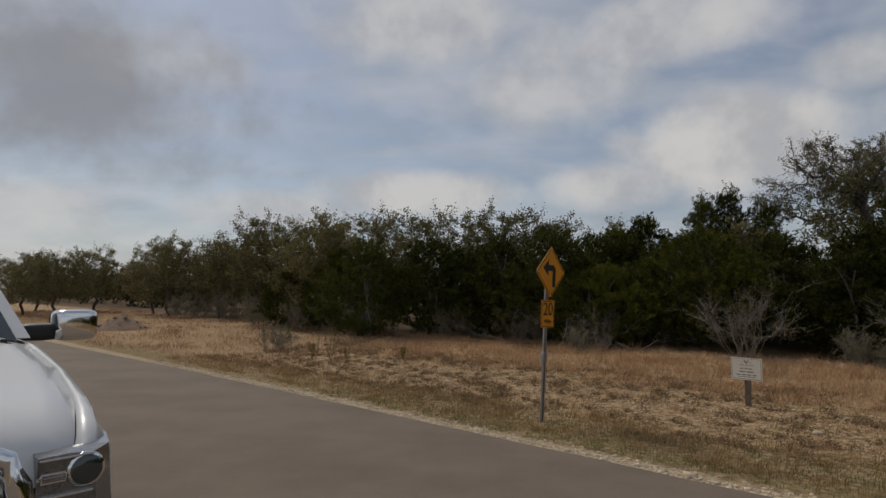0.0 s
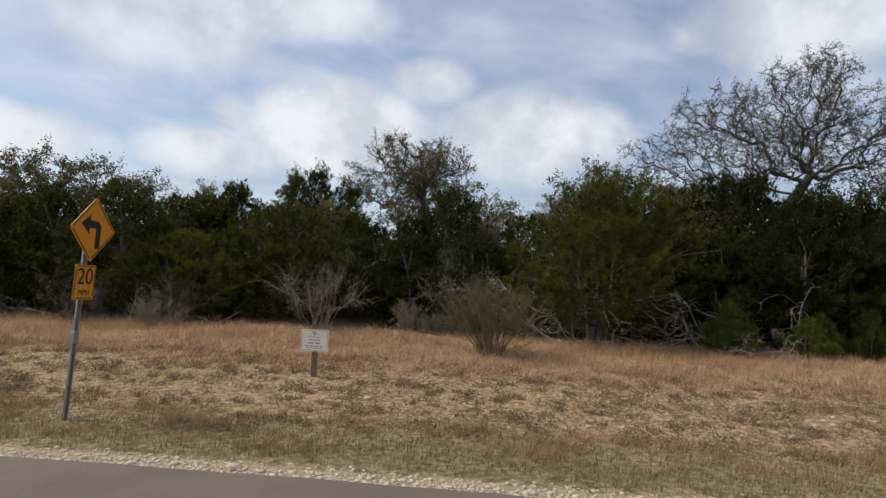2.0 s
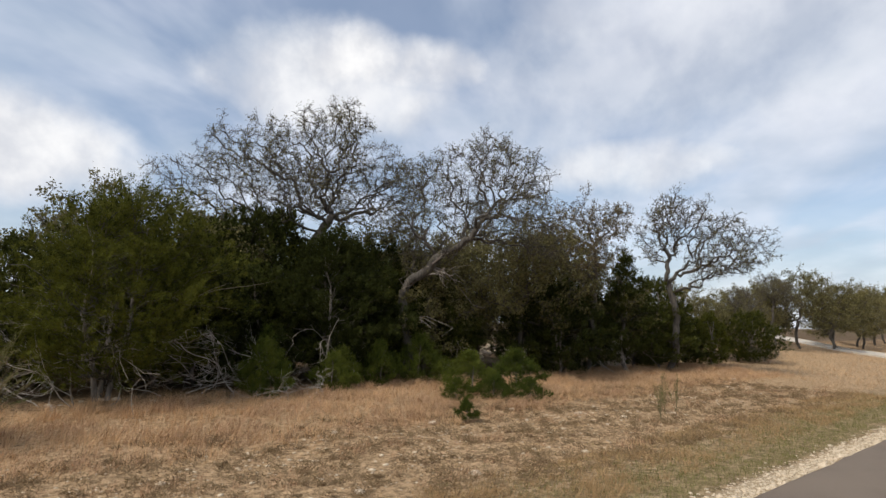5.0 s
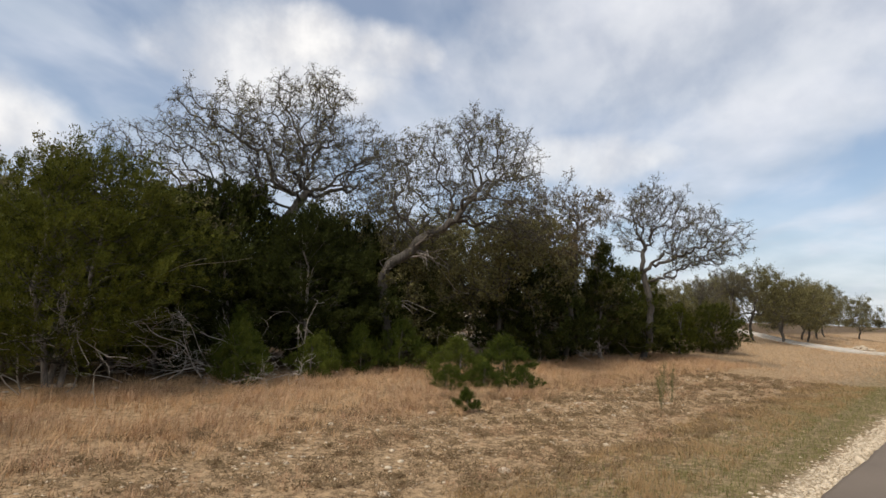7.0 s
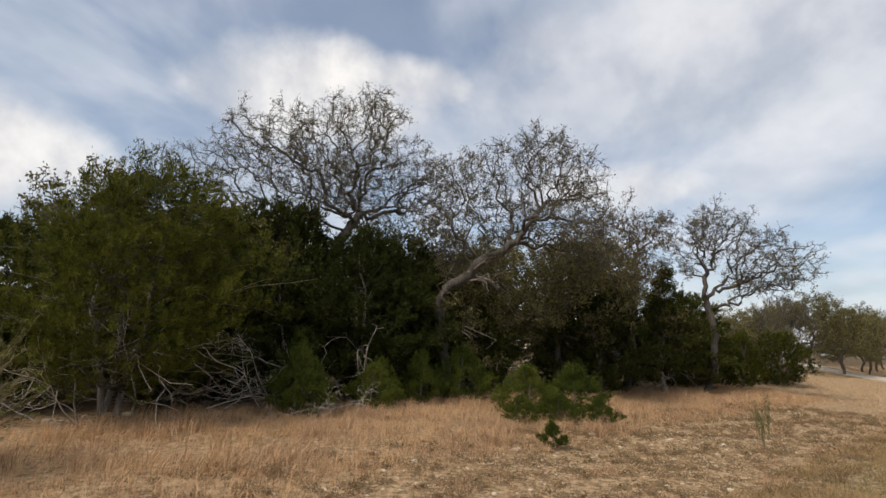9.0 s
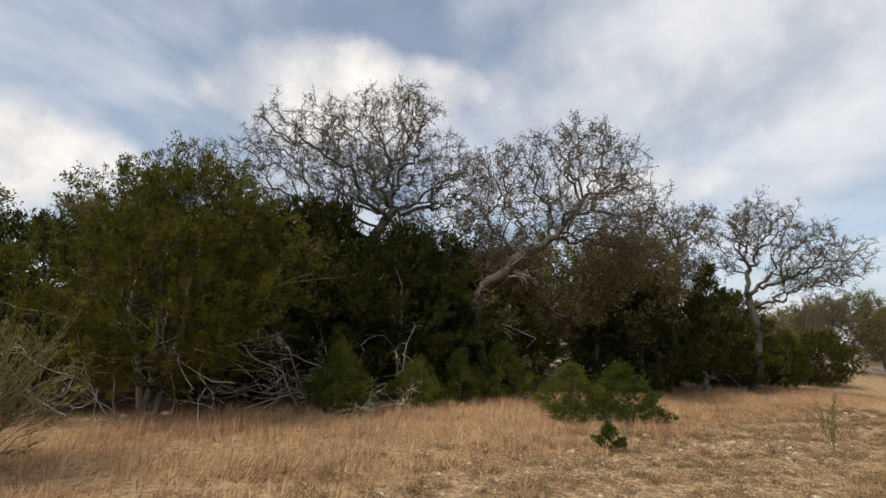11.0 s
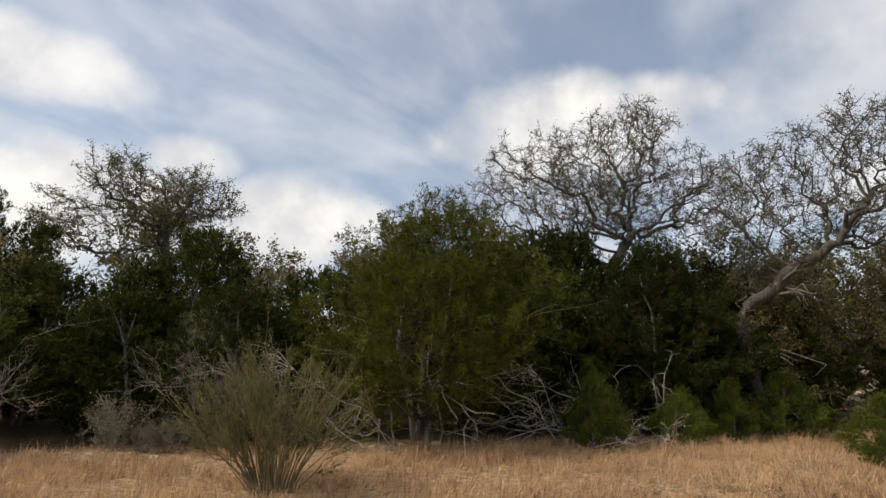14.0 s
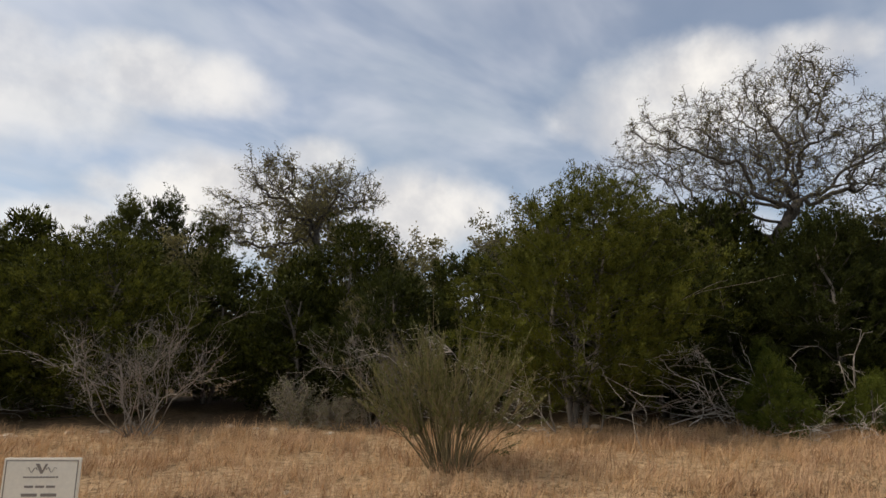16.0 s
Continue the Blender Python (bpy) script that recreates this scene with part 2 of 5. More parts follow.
def joined(name, pieces):
    """One mesh out of several (vertices, faces) pieces; the n-th takes the n-th material."""
    vs, fs, ms, n0 = [], [], [], 0
    for k, (v, f) in enumerate(pieces):
        v, f = np.asarray(v, np.float32), np.asarray(f, np.int32)
        if f.shape[1] == 4:
            f = np.concatenate([f[:, (0, 1, 2)], f[:, (0, 2, 3)]])
        vs.append(v)
        fs.append(f + n0)
        ms.append(np.full(len(f), k, np.int32))
        n0 += len(v)
    me = mesh_from(name, np.concatenate(vs), np.concatenate(fs))
    me.polygons.foreach_set("material_index", np.concatenate(ms))
    return me


def child(name, me, mat, parent, label="", smooth=False):
    ob = new(name, me)
    if mat:
        me.materials.append(mat)
    ob.parent = parent
    if label:
        tagged(ob, label)
    if smooth:
        me.polygons.foreach_set("use_smooth", [True] * len(me.polygons))
    return ob


def part(name, bm, mat, parent, label="", smooth=False):
    me = bpy.data.meshes.new(name)
    bm.to_mesh(me)
    bm.free()
    return child(name, me, mat, parent, label, smooth)


def structure(name, me, mat, label, category):
    me.materials.append(mat)
    return tagged(new(name, me), label, category, kind="structure")


# ---- ground ----
def ground_material():
    m, t, b = material("dry_field_soil")
    co = node(t, "ShaderNodeTexCoord").outputs["Object"]
    g = node(t, "ShaderNodeSeparateXYZ", {0: co})
    d = math_node(t, "SUBTRACT", math_node(t, "ADD", math_node(t, "MULTIPLY", g.outputs[0], N.x), math_node(t, "MULTIPLY", g.outputs[1], N.y)), C0)
    al = math_node(t, "ADD", math_node(t, "MULTIPLY", g.outputs[0], U.x), math_node(t, "MULTIPLY", g.outputs[1], U.y))
    de = math_node(t, "SUBTRACT", d, node(t, "ShaderNodeMapRange", {0: al, 1: -1.0, 2: 14.0, 3: 0.34, 4: -0.18}).outputs[0])
    wob = math_node(t, "MULTIPLY_ADD", fbm(t, co, 0.45, 4.0), 2.6, -1.3)
    dw = math_node(t, "ADD", d, wob)
    fine, mid, tiny = fbm(t, co, 9.0, 6.0, 0.7), fbm(t, co, 1.6, 5.0, 0.6), fbm(t, co, 45.0, 3.0, 0.7)
    thatch = mix(t, ramp(t, fine, 0.36, 0.64), rgb(0.13, 0.080, 0.041), rgb(0.55, 0.37, 0.21))
    thatch = mix(t, ramp(t, tiny, 0.4, 0.65, 0, 0.5), thatch, rgb(0.62, 0.45, 0.26))
    stone = mix(t, ramp(t, tiny, 0.35, 0.65), rgb(0.50, 0.37, 0.235), rgb(0.92, 0.75, 0.52))
    vo = node(t, "ShaderNodeTexVoronoi", {"Vector": co, "Scale": 17.0})
    stone = mix(t, ramp(t, vo.outputs["Distance"], 0.15, 0.5), stone, rgb(0.33, 0.225, 0.13))
    bare = math_node(t, "MULTIPLY", ramp(t, dw, 2.6, 3.3))
    bare = math_node(t, "MULTIPLY", bare, ramp(t, mid, 0.36, 0.48))
    bare = math_node(t, "MULTIPLY", bare, ramp(t, fine, 0.36, 0.44))
    bare = math_node(t, "MULTIPLY", bare, math_node(t, "MULTIPLY", ramp(t, al, -24.0, -12.0, 0.2, 1.0), ramp(t, al, 45.0, 25.0, 0.4, 1.0)))
    olive = math_node(t, "MULTIPLY", ramp(t, dw, 3.2, 2.2), 0.6)
    thatch = mix(t, olive, thatch, mix(t, ramp(t, fine, 0.36, 0.64), rgb(0.11, 0.080, 0.042), rgb(0.46, 0.34, 0.21)))
    c = mix(t, bare, thatch, stone)
    green = math_node(t, "MULTIPLY", ramp(t, de, 0.36, 0.55), ramp(t, dw, 2.6, 0.9))
    c = mix(t, math_node(t, "MULTIPLY", green, ramp(t, mid, 0.35, 0.6, 0.12, 0.6)), c, mix(t, fine, rgb(0.14, 0.110, 0.042), rgb(0.34, 0.265, 0.12)))
    grav = math_node(t, "MULTIPLY", ramp(t, math_node(t, "ADD", de, math_node(t, "MULTIPLY", wob, 0.26)), 0.46, 0.26), ramp(t, de, -0.6, -0.3))
    gr = mix(t, ramp(t, node(t, "ShaderNodeTexVoronoi", {"Vector": co, "Scale": 26.0}).outputs["Distance"], 0.1, 0.55), rgb(0.74, 0.60, 0.42), rgb(0.42, 0.32, 0.20))
    c = mix(t, grav, c, gr)
    # darker brown ground from the wood's edge inwards, easing off far behind
    wood_floor = math_node(t, "MULTIPLY", math_node(t, "MULTIPLY", ramp(t, dw, 11.5, 14.0), ramp(t, dw, 60.0, 40.0)), 0.85)
    c = mix(t, wood_floor, c, mix(t, fine, rgb(0.045, 0.032, 0.02), rgb(0.13, 0.09, 0.055)))
    t.links.new(c, b.inputs["Base Color"])
    b.inputs["Roughness"].default_value = 0.95
    b.inputs["Specular IOR Level"].default_value = 0.1
    bump(t, b, math_node(t, "ADD", fine, tiny), 0.9, 0.04)
    return m


def spaced(fine_a, fine_b, step, far):
    mid = list(np.arange(fine_a, fine_b + 1e-6, step))
    lo, hi, w = [], [], step
    p = fine_a
    while p > -far:
        w *= 1.5
        p -= w
        lo.append(p)
    p, w = fine_b, step
    while p < far:
        w *= 1.5
        p += w
        hi.append(p)
    return lo[::-1] + mid + hi


ss, dd = spaced(-14, 46, 0.4, 2400), spaced(-9, 16, 0.3, 2400)
gv = []
for s in ss:
    for d in dd:
        x, y = at(s, d)
        gv.append((x, y, ground_z(x, y)))
gf = [(i * len(dd) + j, (i + 1) * len(dd) + j, (i + 1) * len(dd) + j + 1, i * len(dd) + j + 1) for i in range(len(ss) - 1) for j in range(len(dd) - 1)]
me = mesh_from("ground", gv, gf)
me.polygons.foreach_set("use_smooth", [True] * len(me.polygons))
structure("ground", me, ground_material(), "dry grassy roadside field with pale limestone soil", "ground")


def road_material():
    m, t, b = material("worn_asphalt")
    co = node(t, "ShaderNodeTexCoord").outputs["Object"]
    rot = node(t, "ShaderNodeMapping", {"Vector": co, "Rotation": (0, 0, math.atan2(0.601, 0.799)), "Scale": (0.02, 0.7, 1.0)}).outputs[0]
    lanes, grit, blot = fbm(t, rot, 0.9, 4.0), fbm(t, co, 90.0, 3.0, 0.7), fbm(t, co, 0.8, 5.0)
    c = mix(t, ramp(t, blot, 0.3, 0.7), rgb(0.130, 0.099, 0.072), rgb(0.172, 0.132, 0.096))
    c = mix(t, ramp(t, lanes, 0.4, 0.7, 0, 0.5), c, rgb(0.193, 0.147, 0.106))
    c = mix(t, ramp(t, grit, 0.45, 0.75, 0, 0.5), c, rgb(0.25, 0.21, 0.17))
    t.links.new(c, b.inputs["Base Color"])
    b.inputs["Roughness"].default_value = 0.85
    b.inputs["Specular IOR Level"].default_value = 0.3
    bump(t, b, grit, 0.5, 0.006)
    return m


rs = spaced(-16, 24, 0.25, 1500)
rv, rf = [], []
for s in rs:
    jag = 0.05 * noise.noise((s * 0.9, 1, 0)) + 0.035 * noise.noise((s * 3.1, 4, 0)) if -30 < s < 40 else 0
    bend = float(edge_d(s))
    for k, d in enumerate((jag + 0.02, jag, jag - 0.06, -1.6, -3.3, -5.4, -7.54, -7.6, -7.62)):
        z = (-0.12, -0.012, 0.0, 0.022, 0.035, 0.022, 0.0, -0.012, -0.12)[k]
        x, y = at(s, d + bend * (1 if k < 3 else 0))
        rv.append((x, y, z))
for i in range(len(rs) - 1):
    for k in range(8):
        a = i * 9 + k
        rf.append((a, a + 1, a + 10, a + 9))
me = mesh_from("road", rv, rf)
me.polygons.foreach_set("use_smooth", [True] * len(me.polygons))
structure("road", me, road_material(), "worn brownish-grey asphalt country road without markings", "road")


# ---- wood: tubes for trunks, limbs and twigs ----
class Wood:
    def __init__(self):
        self.v, self.f = [], []

    def tube(self, pts, radii, sides):
        n0 = len(self.v)
        for i, p in enumerate(pts):
            a = pts[max(i - 1, 0)]
            b = pts[min(i + 1, len(pts) - 1)]
            w = b - a
            w = w / (np.linalg.norm(w) + 1e-9)
            r = np.cross(w, (0.31, 0.17, 0.94) if abs(w[2]) < 0.9 else (1.0, 0.1, 0.0))
            r /= np.linalg.norm(r) + 1e-9
            q = np.cross(w, r)
            for k in range(sides):
                t = 6.2832 * k / sides
                self.v.append(p + radii[i] * (math.cos(t) * r + math.sin(t) * q))
        for i in range(len(pts) - 1):
            for k in range(sides):
                a, b = n0 + i * sides + k, n0 + i * sides + (k + 1) % sides
                self.f.append((a, b, b + sides, a + sides))

    def mesh(self, name):
        me = mesh_from(name, self.v, self.f)
        me.polygons.foreach_set("use_smooth", [True] * len(me.polygons))
        return me


def wander(rs_, a, b, n, wiggle):
    """A crooked way from a to b."""
    a, b = np.array(a, float), np.array(b, float)
    ln = np.linalg.norm(b - a)
    off = np.cumsum(rs_.normal(0, 1, (n + 1, 3)), 0)
    if n > 3:
        off[1:-1] = 0.5 * off[1:-1] + 0.25 * (off[:-2] + off[2:])
        wiggle = wiggle * 1.25
    t = np.linspace(0, 1, n + 1)[:, None]
    off = off - off[0] * (1 - t) - off[-1] * t
    return a + (b - a) * t + off * wiggle * ln / n


def taper(n, r0, r1):
    return np.linspace(r0, r1, n + 1)


def spread_way(r, trunk, goals, step, kill, gnarl):
    """Grows crooked limbs from a trunk until they have reached the goals: places, and the place from which each one grew."""
    pos, up = [np.array(p) for p in trunk], list(range(-1, len(trunk) - 1))
    live = np.ones(len(goals), bool)
    tail = max(1, len(trunk) * 2 // 3)
    dist = np.linalg.norm(goals[:, None] - np.array(pos)[None, tail:], axis=2)
    near, dist = dist.argmin(1) + tail, dist.min(1)
    used = {}
    for _ in range(120):
        ids = np.nonzero(live)[0]
        if not len(ids):
            break
        fresh = []
        for k in np.unique(near[ids]):
            if used.get(k, 0) > 3:
                live[ids[near[ids] == k]] = False
                continue
            used[k] = used.get(k, 0) + 1
            w = goals[ids[near[ids] == k]] - pos[k]
            w = (w / (np.linalg.norm(w, axis=1)[:, None] + 1e-6)).mean(0)
            if up[k] >= 0:
                w = w + 0.20 * (pos[k] - pos[up[k]]) / step
            w = w / (np.linalg.norm(w) + 1e-6) + r.normal(0, gnarl, 3)
            fresh.append(len(pos))
            pos.append(pos[k] + step * w / (np.linalg.norm(w) + 1e-6))
            up.append(k)
        if not fresh:
            break
        dn = np.linalg.norm(goals[:, None] - np.array(pos[fresh[0]:])[None], axis=2)
        better = dn.min(1) < dist
        near[better], dist[better] = dn.argmin(1)[better] + fresh[0], dn.min(1)[better]
        live &= dist > kill
    return np.array(pos), np.array(up)


def twig_arrays(r, at_, way, length, r0, bend=0.55):
    """Fine kinked twigs of two joints, three-sided, all at once; gives vertices, faces, and the joints and ends."""
    n = len(at_)
    w1 = way / (np.linalg.norm(way, axis=1)[:, None] + 1e-9)
    w2 = w1 + r.normal(0, bend, (n, 3))
    w2 /= np.linalg.norm(w2, axis=1)[:, None]
    p1 = at_ + w1 * (length * 0.5)[:, None]
    p2 = p1 + w2 * (length * 0.5)[:, None]
    q = np.cross(w1, r.normal(0, 1, (n, 3)))
    q /= np.linalg.norm(q, axis=1)[:, None] + 1e-9
    q2 = np.cross(w1, q)
    v = np.empty((n, 9, 3))
    for i, (p, k) in enumerate(((at_, 1.0), (p1, 0.75), (p2, 0.4))):
        for j in range(3):
            a = 2.0944 * j
            v[:, 3 * i + j] = p + (q * math.cos(a) + q2 * math.sin(a)) * r0 * k
    f = np.array([(i * 3 + j, i * 3 + (j + 1) % 3, i * 3 + 3 + (j + 1) % 3, i * 3 + 3 + j) for i in range(2) for j in range(3)])
    return v.reshape(-1, 3), (f[None] + 9 * np.arange(n)[:, None, None]).reshape(-1, 4), p1, p2


def oak(seed, label, trunk, lobes, goals=1500, step=0.21, gnarl=0.75, fine=1.0, twigs=3, leaves=9000, leaf=0.05, puff=0.05, mat=None, thick=1.0, stubs=0, bark_mat=None):
    """A live oak: a crooked trunk, twisting limbs that fill the crown's lobes (x, y, z, half width, half height), a haze of twigs and thin leaves."""
    r = np.random.RandomState(seed)
    ob = new("oak_tree")
    wood_mat = bark_mat or M_BARK
    tr = []
    for p, q in zip(trunk, trunk[1:]):
        n = max(2, int(np.linalg.norm(np.subtract(q, p)) / step))
        tr += list(wander(r, p, q, n, 0.35))[:-1]
    tr.append(np.array(trunk[-1], float))
    vol = np.array([w * w * h for _x, _y, _z, w, h in lobes])
    G = []
    for (x, y, z, w, h), m in zip(lobes, (goals * vol / vol.sum()).astype(int)):
        q = r.normal(0, 1, (m, 3))
        q /= np.linalg.norm(q, axis=1)[:, None]
        k = r.uniform(0.03, 1, (m, 1)) ** 0.45 * (1 + 0.16 * np.sin(5 * q[:, :1] + seed) + 0.14 * np.sin(7 * q[:, 1:2] + 2 * seed) + 0.12 * np.sin(9 * q[:, 2:] + seed)) + np.abs(r.normal(0, 0.07, (m, 1)))
        G.append(q * k * (w, w * 1.05, h) + (x, y, z))
    pos, up = spread_way(r, tr, np.concatenate(G), step, step * 1.55, gnarl)
    n = len(pos)
    kids = [[] for _ in range(n)]
    for i, k in enumerate(up):
        if k >= 0:
            kids[k].append(i)
    flow = np.zeros(n)
    for i in range(n - 1, -1, -1):
        flow[i] = max(1.0, flow[i])
        if up[i] >= 0:
            flow[up[i]] += flow[i]
    rad = 0.0062 * fine * flow ** 0.48 * thick
    # follow the strongest child from fork to fork: the thick ways are parts, the thin ones the crown
    tw, starts = Wood(), [(0, -1)]
    while starts:
        i, fr = starts.pop()
        line = [fr, i] if fr >= 0 else [i]
        while kids[i]:
            main = max(kids[i], key=lambda c: flow[c])
            starts += [(c, i) for c in kids[i] if c != main]
            line.append(main)
            i = main
        rr_ = rad[line].copy()
        if fr >= 0:
            rr_[0] = min(rr_[0], rr_[1] * 1.25)
        else:
            rr_[0] *= 1.35
        big = rr_[min(1, len(rr_) - 1)] > 0.045
        if len(line) < 2:
            continue
        ww = Wood() if big else tw
        ww.tube(pos[line], rr_, 7 if big else 4)
        if big:
            child("trunk" if fr < 0 else "limb", ww.mesh("limb"), wood_mat, ob)
    tipn = np.nonzero(rad < 0.020 * fine)[0]
    tipn = tipn[tipn > 0]
    src = np.repeat(tipn, twigs)
    d = pos[src] - pos[up[src]]
    d = d / (np.linalg.norm(d, axis=1)[:, None] + 1e-9) + r.normal(0, 0.85, (len(src), 3)) + (0, 0, 0.15)
    tv, tf, p1, p2 = twig_arrays(r, pos[src], d, r.uniform(0.10, 0.34, len(src)), 0.0052 * fine)
    sub = r.randint(0, len(src), len(src))
    sv, sf, p3, p4 = twig_arrays(r, p1[sub], r.normal(0, 1, (len(src), 3)) + (0, 0, 0.2), r.uniform(0.07, 0.20, len(src)), 0.0036 * fine)
    tips = np.concatenate([p2, p3, p4])
    # leaves gather in drifts, so parts of the crown stay bare
    drift = np.sin(tips[:, 0] * 1.9 + seed) + np.sin(tips[:, 1] * 2.1 + 2 * seed) + np.sin(tips[:, 2] * 1.7) + r.normal(0, 2.0, len(tips))
    pick = tips[drift > -1.0]
    P = pick[r.choice(len(pick), leaves)] + r.normal(0, puff, (leaves, 3))
    lv, lf = leaf_arrays(r, P, leaf, leaf * 0.5)
    wv = np.concatenate([np.array(tw.v), tv, sv])
    wf = np.concatenate([np.array(tw.f), tf + len(tw.v), sf + len(tw.v) + len(tv)])
    me = joined("crown", [(wv, wf), (lv, lf)])
    me.materials.append(wood_mat)
    child("crown", me, mat or M_OAK, ob)
    # pale broken stubs along a half-dead trunk
    for i in range(stubs):
        sw = Wood()
        st = tr[len(tr) * 2 // 5 + r.randint(0, len(tr) * 3 // 5)]
        d = np.array((r.uniform(0.4, 1.0), r.normal(-0.4, 0.4), r.normal(-0.05, 0.45)))
        b = wander(r, st, st + d * r.uniform(0.7, 1.7), 6, 0.5)
        sw.tube(b, taper(6, 0.045, 0.014), 5)
        for k in range(5):
            e = b[r.randint(2, 7)]
            b2 = wander(r, e, e + (d + r.normal(0, 0.6, 3)) * r.uniform(0.25, 0.6), 3, 0.7)
            sw.tube(b2, taper(3, 0.016, 0.005), 4)
        child("stub", sw.mesh("stub"), M_CEDAR_BARK, ob, "pale brown broken stub")
    return tagged(ob, label, "tree")


def dome(seed, h, w, base, n=6):
    """Lobes of a rounded crown of that height and half width over a trunk that forks at base."""
    r = np.random.RandomState(seed)
    out = [(0, 0, h - 0.26 * (h - base), 0.5 * w, 0.26 * (h - base))]
    for i in range(n):
        a = 6.2832 * i / n + r.uniform(-0.4, 0.4)
        k = w * r.uniform(0.45, 0.62)
        out.append((k * math.cos(a), k * math.sin(a), base + (h - base) * r.uniform(0.25, 0.62), w * r.uniform(0.36, 0.46), (h - base) * r.uniform(0.22, 0.34)))
    return out


def leaf_arrays(r, at_, length, width, up=0.2, way=None, flat=None):
    """One thin triangle a leaf at each place, at any turn unless a way (and a side to face) is given."""
    n = len(at_)
    w = r.normal(0, 1, (n, 3)) if way is None else way
    w[:, 2] += up
    w /= np.linalg.norm(w, axis=1)[:, None] + 1e-9
    q = np.cross(w, r.normal(0, 1, (n, 3)) if flat is None else flat)
    q /= np.linalg.norm(q, axis=1)[:, None] + 1e-9
    ln = (length * r.uniform(0.6, 1.35, n))[:, None]
    wd_ = (width * r.uniform(0.7, 1.3, n))[:, None]
    v = np.empty((n, 3, 3))
    v[:, 0], v[:, 1], v[:, 2] = at_ - q * wd_, at_ + q * wd_, at_ + w * ln
    return v.reshape(-1, 3), np.arange(3 * n).reshape(-1, 3)


def juniper(seed, h, rad, boughs, per, label, mat=None, name="juniper_tree", blade=0.085, skirt=0.12, stems=2, tip=0.75, lift=0.45, plume=1.0, dead=0, lean=(0.0, 0.0), ragged=0.20):
    """An ashe juniper: shreddy stems and a crown of many upswept plumes of scale leaves."""
    r = np.random.RandomState(seed)
    ob = new(name)
    twigs, pts, ways, outs, roots = Wood(), [], [], [], []
    k0 = min(1.0, rad / 2.2)
    for i in range(stems):
        a = r.uniform(0, 6.28)
        e = (0.25 * rad * math.cos(a), 0.25 * rad * math.sin(a), h * 0.8)
        w = wander(r, (0.1 * k0 * math.cos(a), 0.1 * k0 * math.sin(a), -0.2 * k0), e, 8, 0.25)
        st = Wood()
        st.tube(w, taper(8, 0.018 * h / stems ** 0.3, 0.02 * k0), 6)
        child("stem", st.mesh("stem"), M_CEDAR_BARK, ob)
        roots.append(w)
    ph = r.uniform(0, 6.28, 4)
    for i in range(boughs):
        f = skirt + (1.0 - skirt) * ((i + r.uniform(0, 1)) / boughs)
        ang = i * 2.39996 + r.uniform(-0.4, 0.4)
        lump = 1 + 0.17 * math.sin(2 * ang + ph[0]) + 0.13 * math.sin(3 * ang + ph[1] + 4 * f) + r.uniform(-ragged, 0.12)
        prof = min(1.0, (f - skirt * 0.6) * 3.4) ** 0.6 * max(0.0, 1 - max(0.0, f - 0.3) / 0.72) ** tip
        reach = max(0.06 * rad, rad * prof * lump)
        w = roots[i % stems]
        st = w[min(8, max(1, int(f * 8.0)))]
        z = h * f * 0.90
        e = np.array((reach * math.cos(ang) + lean[0] * f, reach * math.sin(ang) + lean[1] * f, z + 0.10 * h * r.uniform(0.0, 0.8)))
        st = np.array((st[0], st[1], min(st[2], z * 0.85)))
        b = wander(r, st, e, 6, 0.4)
        twigs.tube(b, taper(6, 0.0036 * h, 0.004 * k0), 3)
        n = int(per * (0.5 + 0.8 * reach / rad))
        d = b[6] - b[3]
        d = d / (np.linalg.norm(d) + 1e-6) + np.array((0, 0, lift))
        # plumes: soft tapering tufts that leave the bough at places of their own, their leaves lying outwards
        k = 20
        pt = np.clip(1 - np.abs(r.normal(0, 0.26, k)), 0.2, 1.0) * 5.999
        lo = pt.astype(int)
        cent = b[lo] + (b[lo + 1] - b[lo]) * (pt - lo)[:, None] + r.normal(0, 1, (k, 3)) * np.array((1, 1, 0.6)) * 0.075 * rad
        cw = d + r.normal(0, 0.55, (k, 3))
        cw /= np.linalg.norm(cw, axis=1)[:, None]
        pl = r.uniform(0.17, 0.40, k) * k0 * plume
        which = r.randint(0, k, n)
        along = r.uniform(0, 1, n) ** 0.75
        off = np.cross(cw[which], r.normal(0, 1, (n, 3)))
        off /= np.linalg.norm(off, axis=1)[:, None] + 1e-6
        ring = np.sin(np.clip(along, 0.05, 1) ** 0.6 * 2.9) * 0.30 * r.uniform(0.6, 1.0, n)
        p = cent[which] + cw[which] * (along * pl[which])[:, None] + off * (ring * pl[which])[:, None] + r.normal(0, 0.012, (n, 3)) * k0
        p[:, 2] = np.maximum(p[:, 2], 0.05)
        pts.append(p)
        outs.append(off + 0.45 * cw[which] + r.normal(0, 0.22, (n, 3)))
        ways.append(cw[which] * 0.9 + off * 0.55 + r.normal(0, 0.25, (n, 3)))
    me = joined("crown", [(twigs.v, twigs.f), leaf_arrays(r, np.concatenate(pts), blade, blade * 0.20, 0.2, np.concatenate(ways), np.concatenate(outs))])
    # boughs inside the crown take darker bark, its inner shade put into colour
    me.materials.append(M_BARK)
    child("crown", me, mat or M_JUNIPER, ob)
    # bare dead boughs low on the stems, reaching out and sagging
    for i in range(dead):
        dw = Wood()
        st = roots[i % stems][r.randint(1, 4)]
        a = r.uniform(0, 6.283)
        ln = rad * r.uniform(0.45, 0.85)
        e = np.array((st[0] + ln * math.cos(a), st[1] + ln * math.sin(a), max(0.08, st[2] + ln * r.uniform(-0.30, 0.30))))
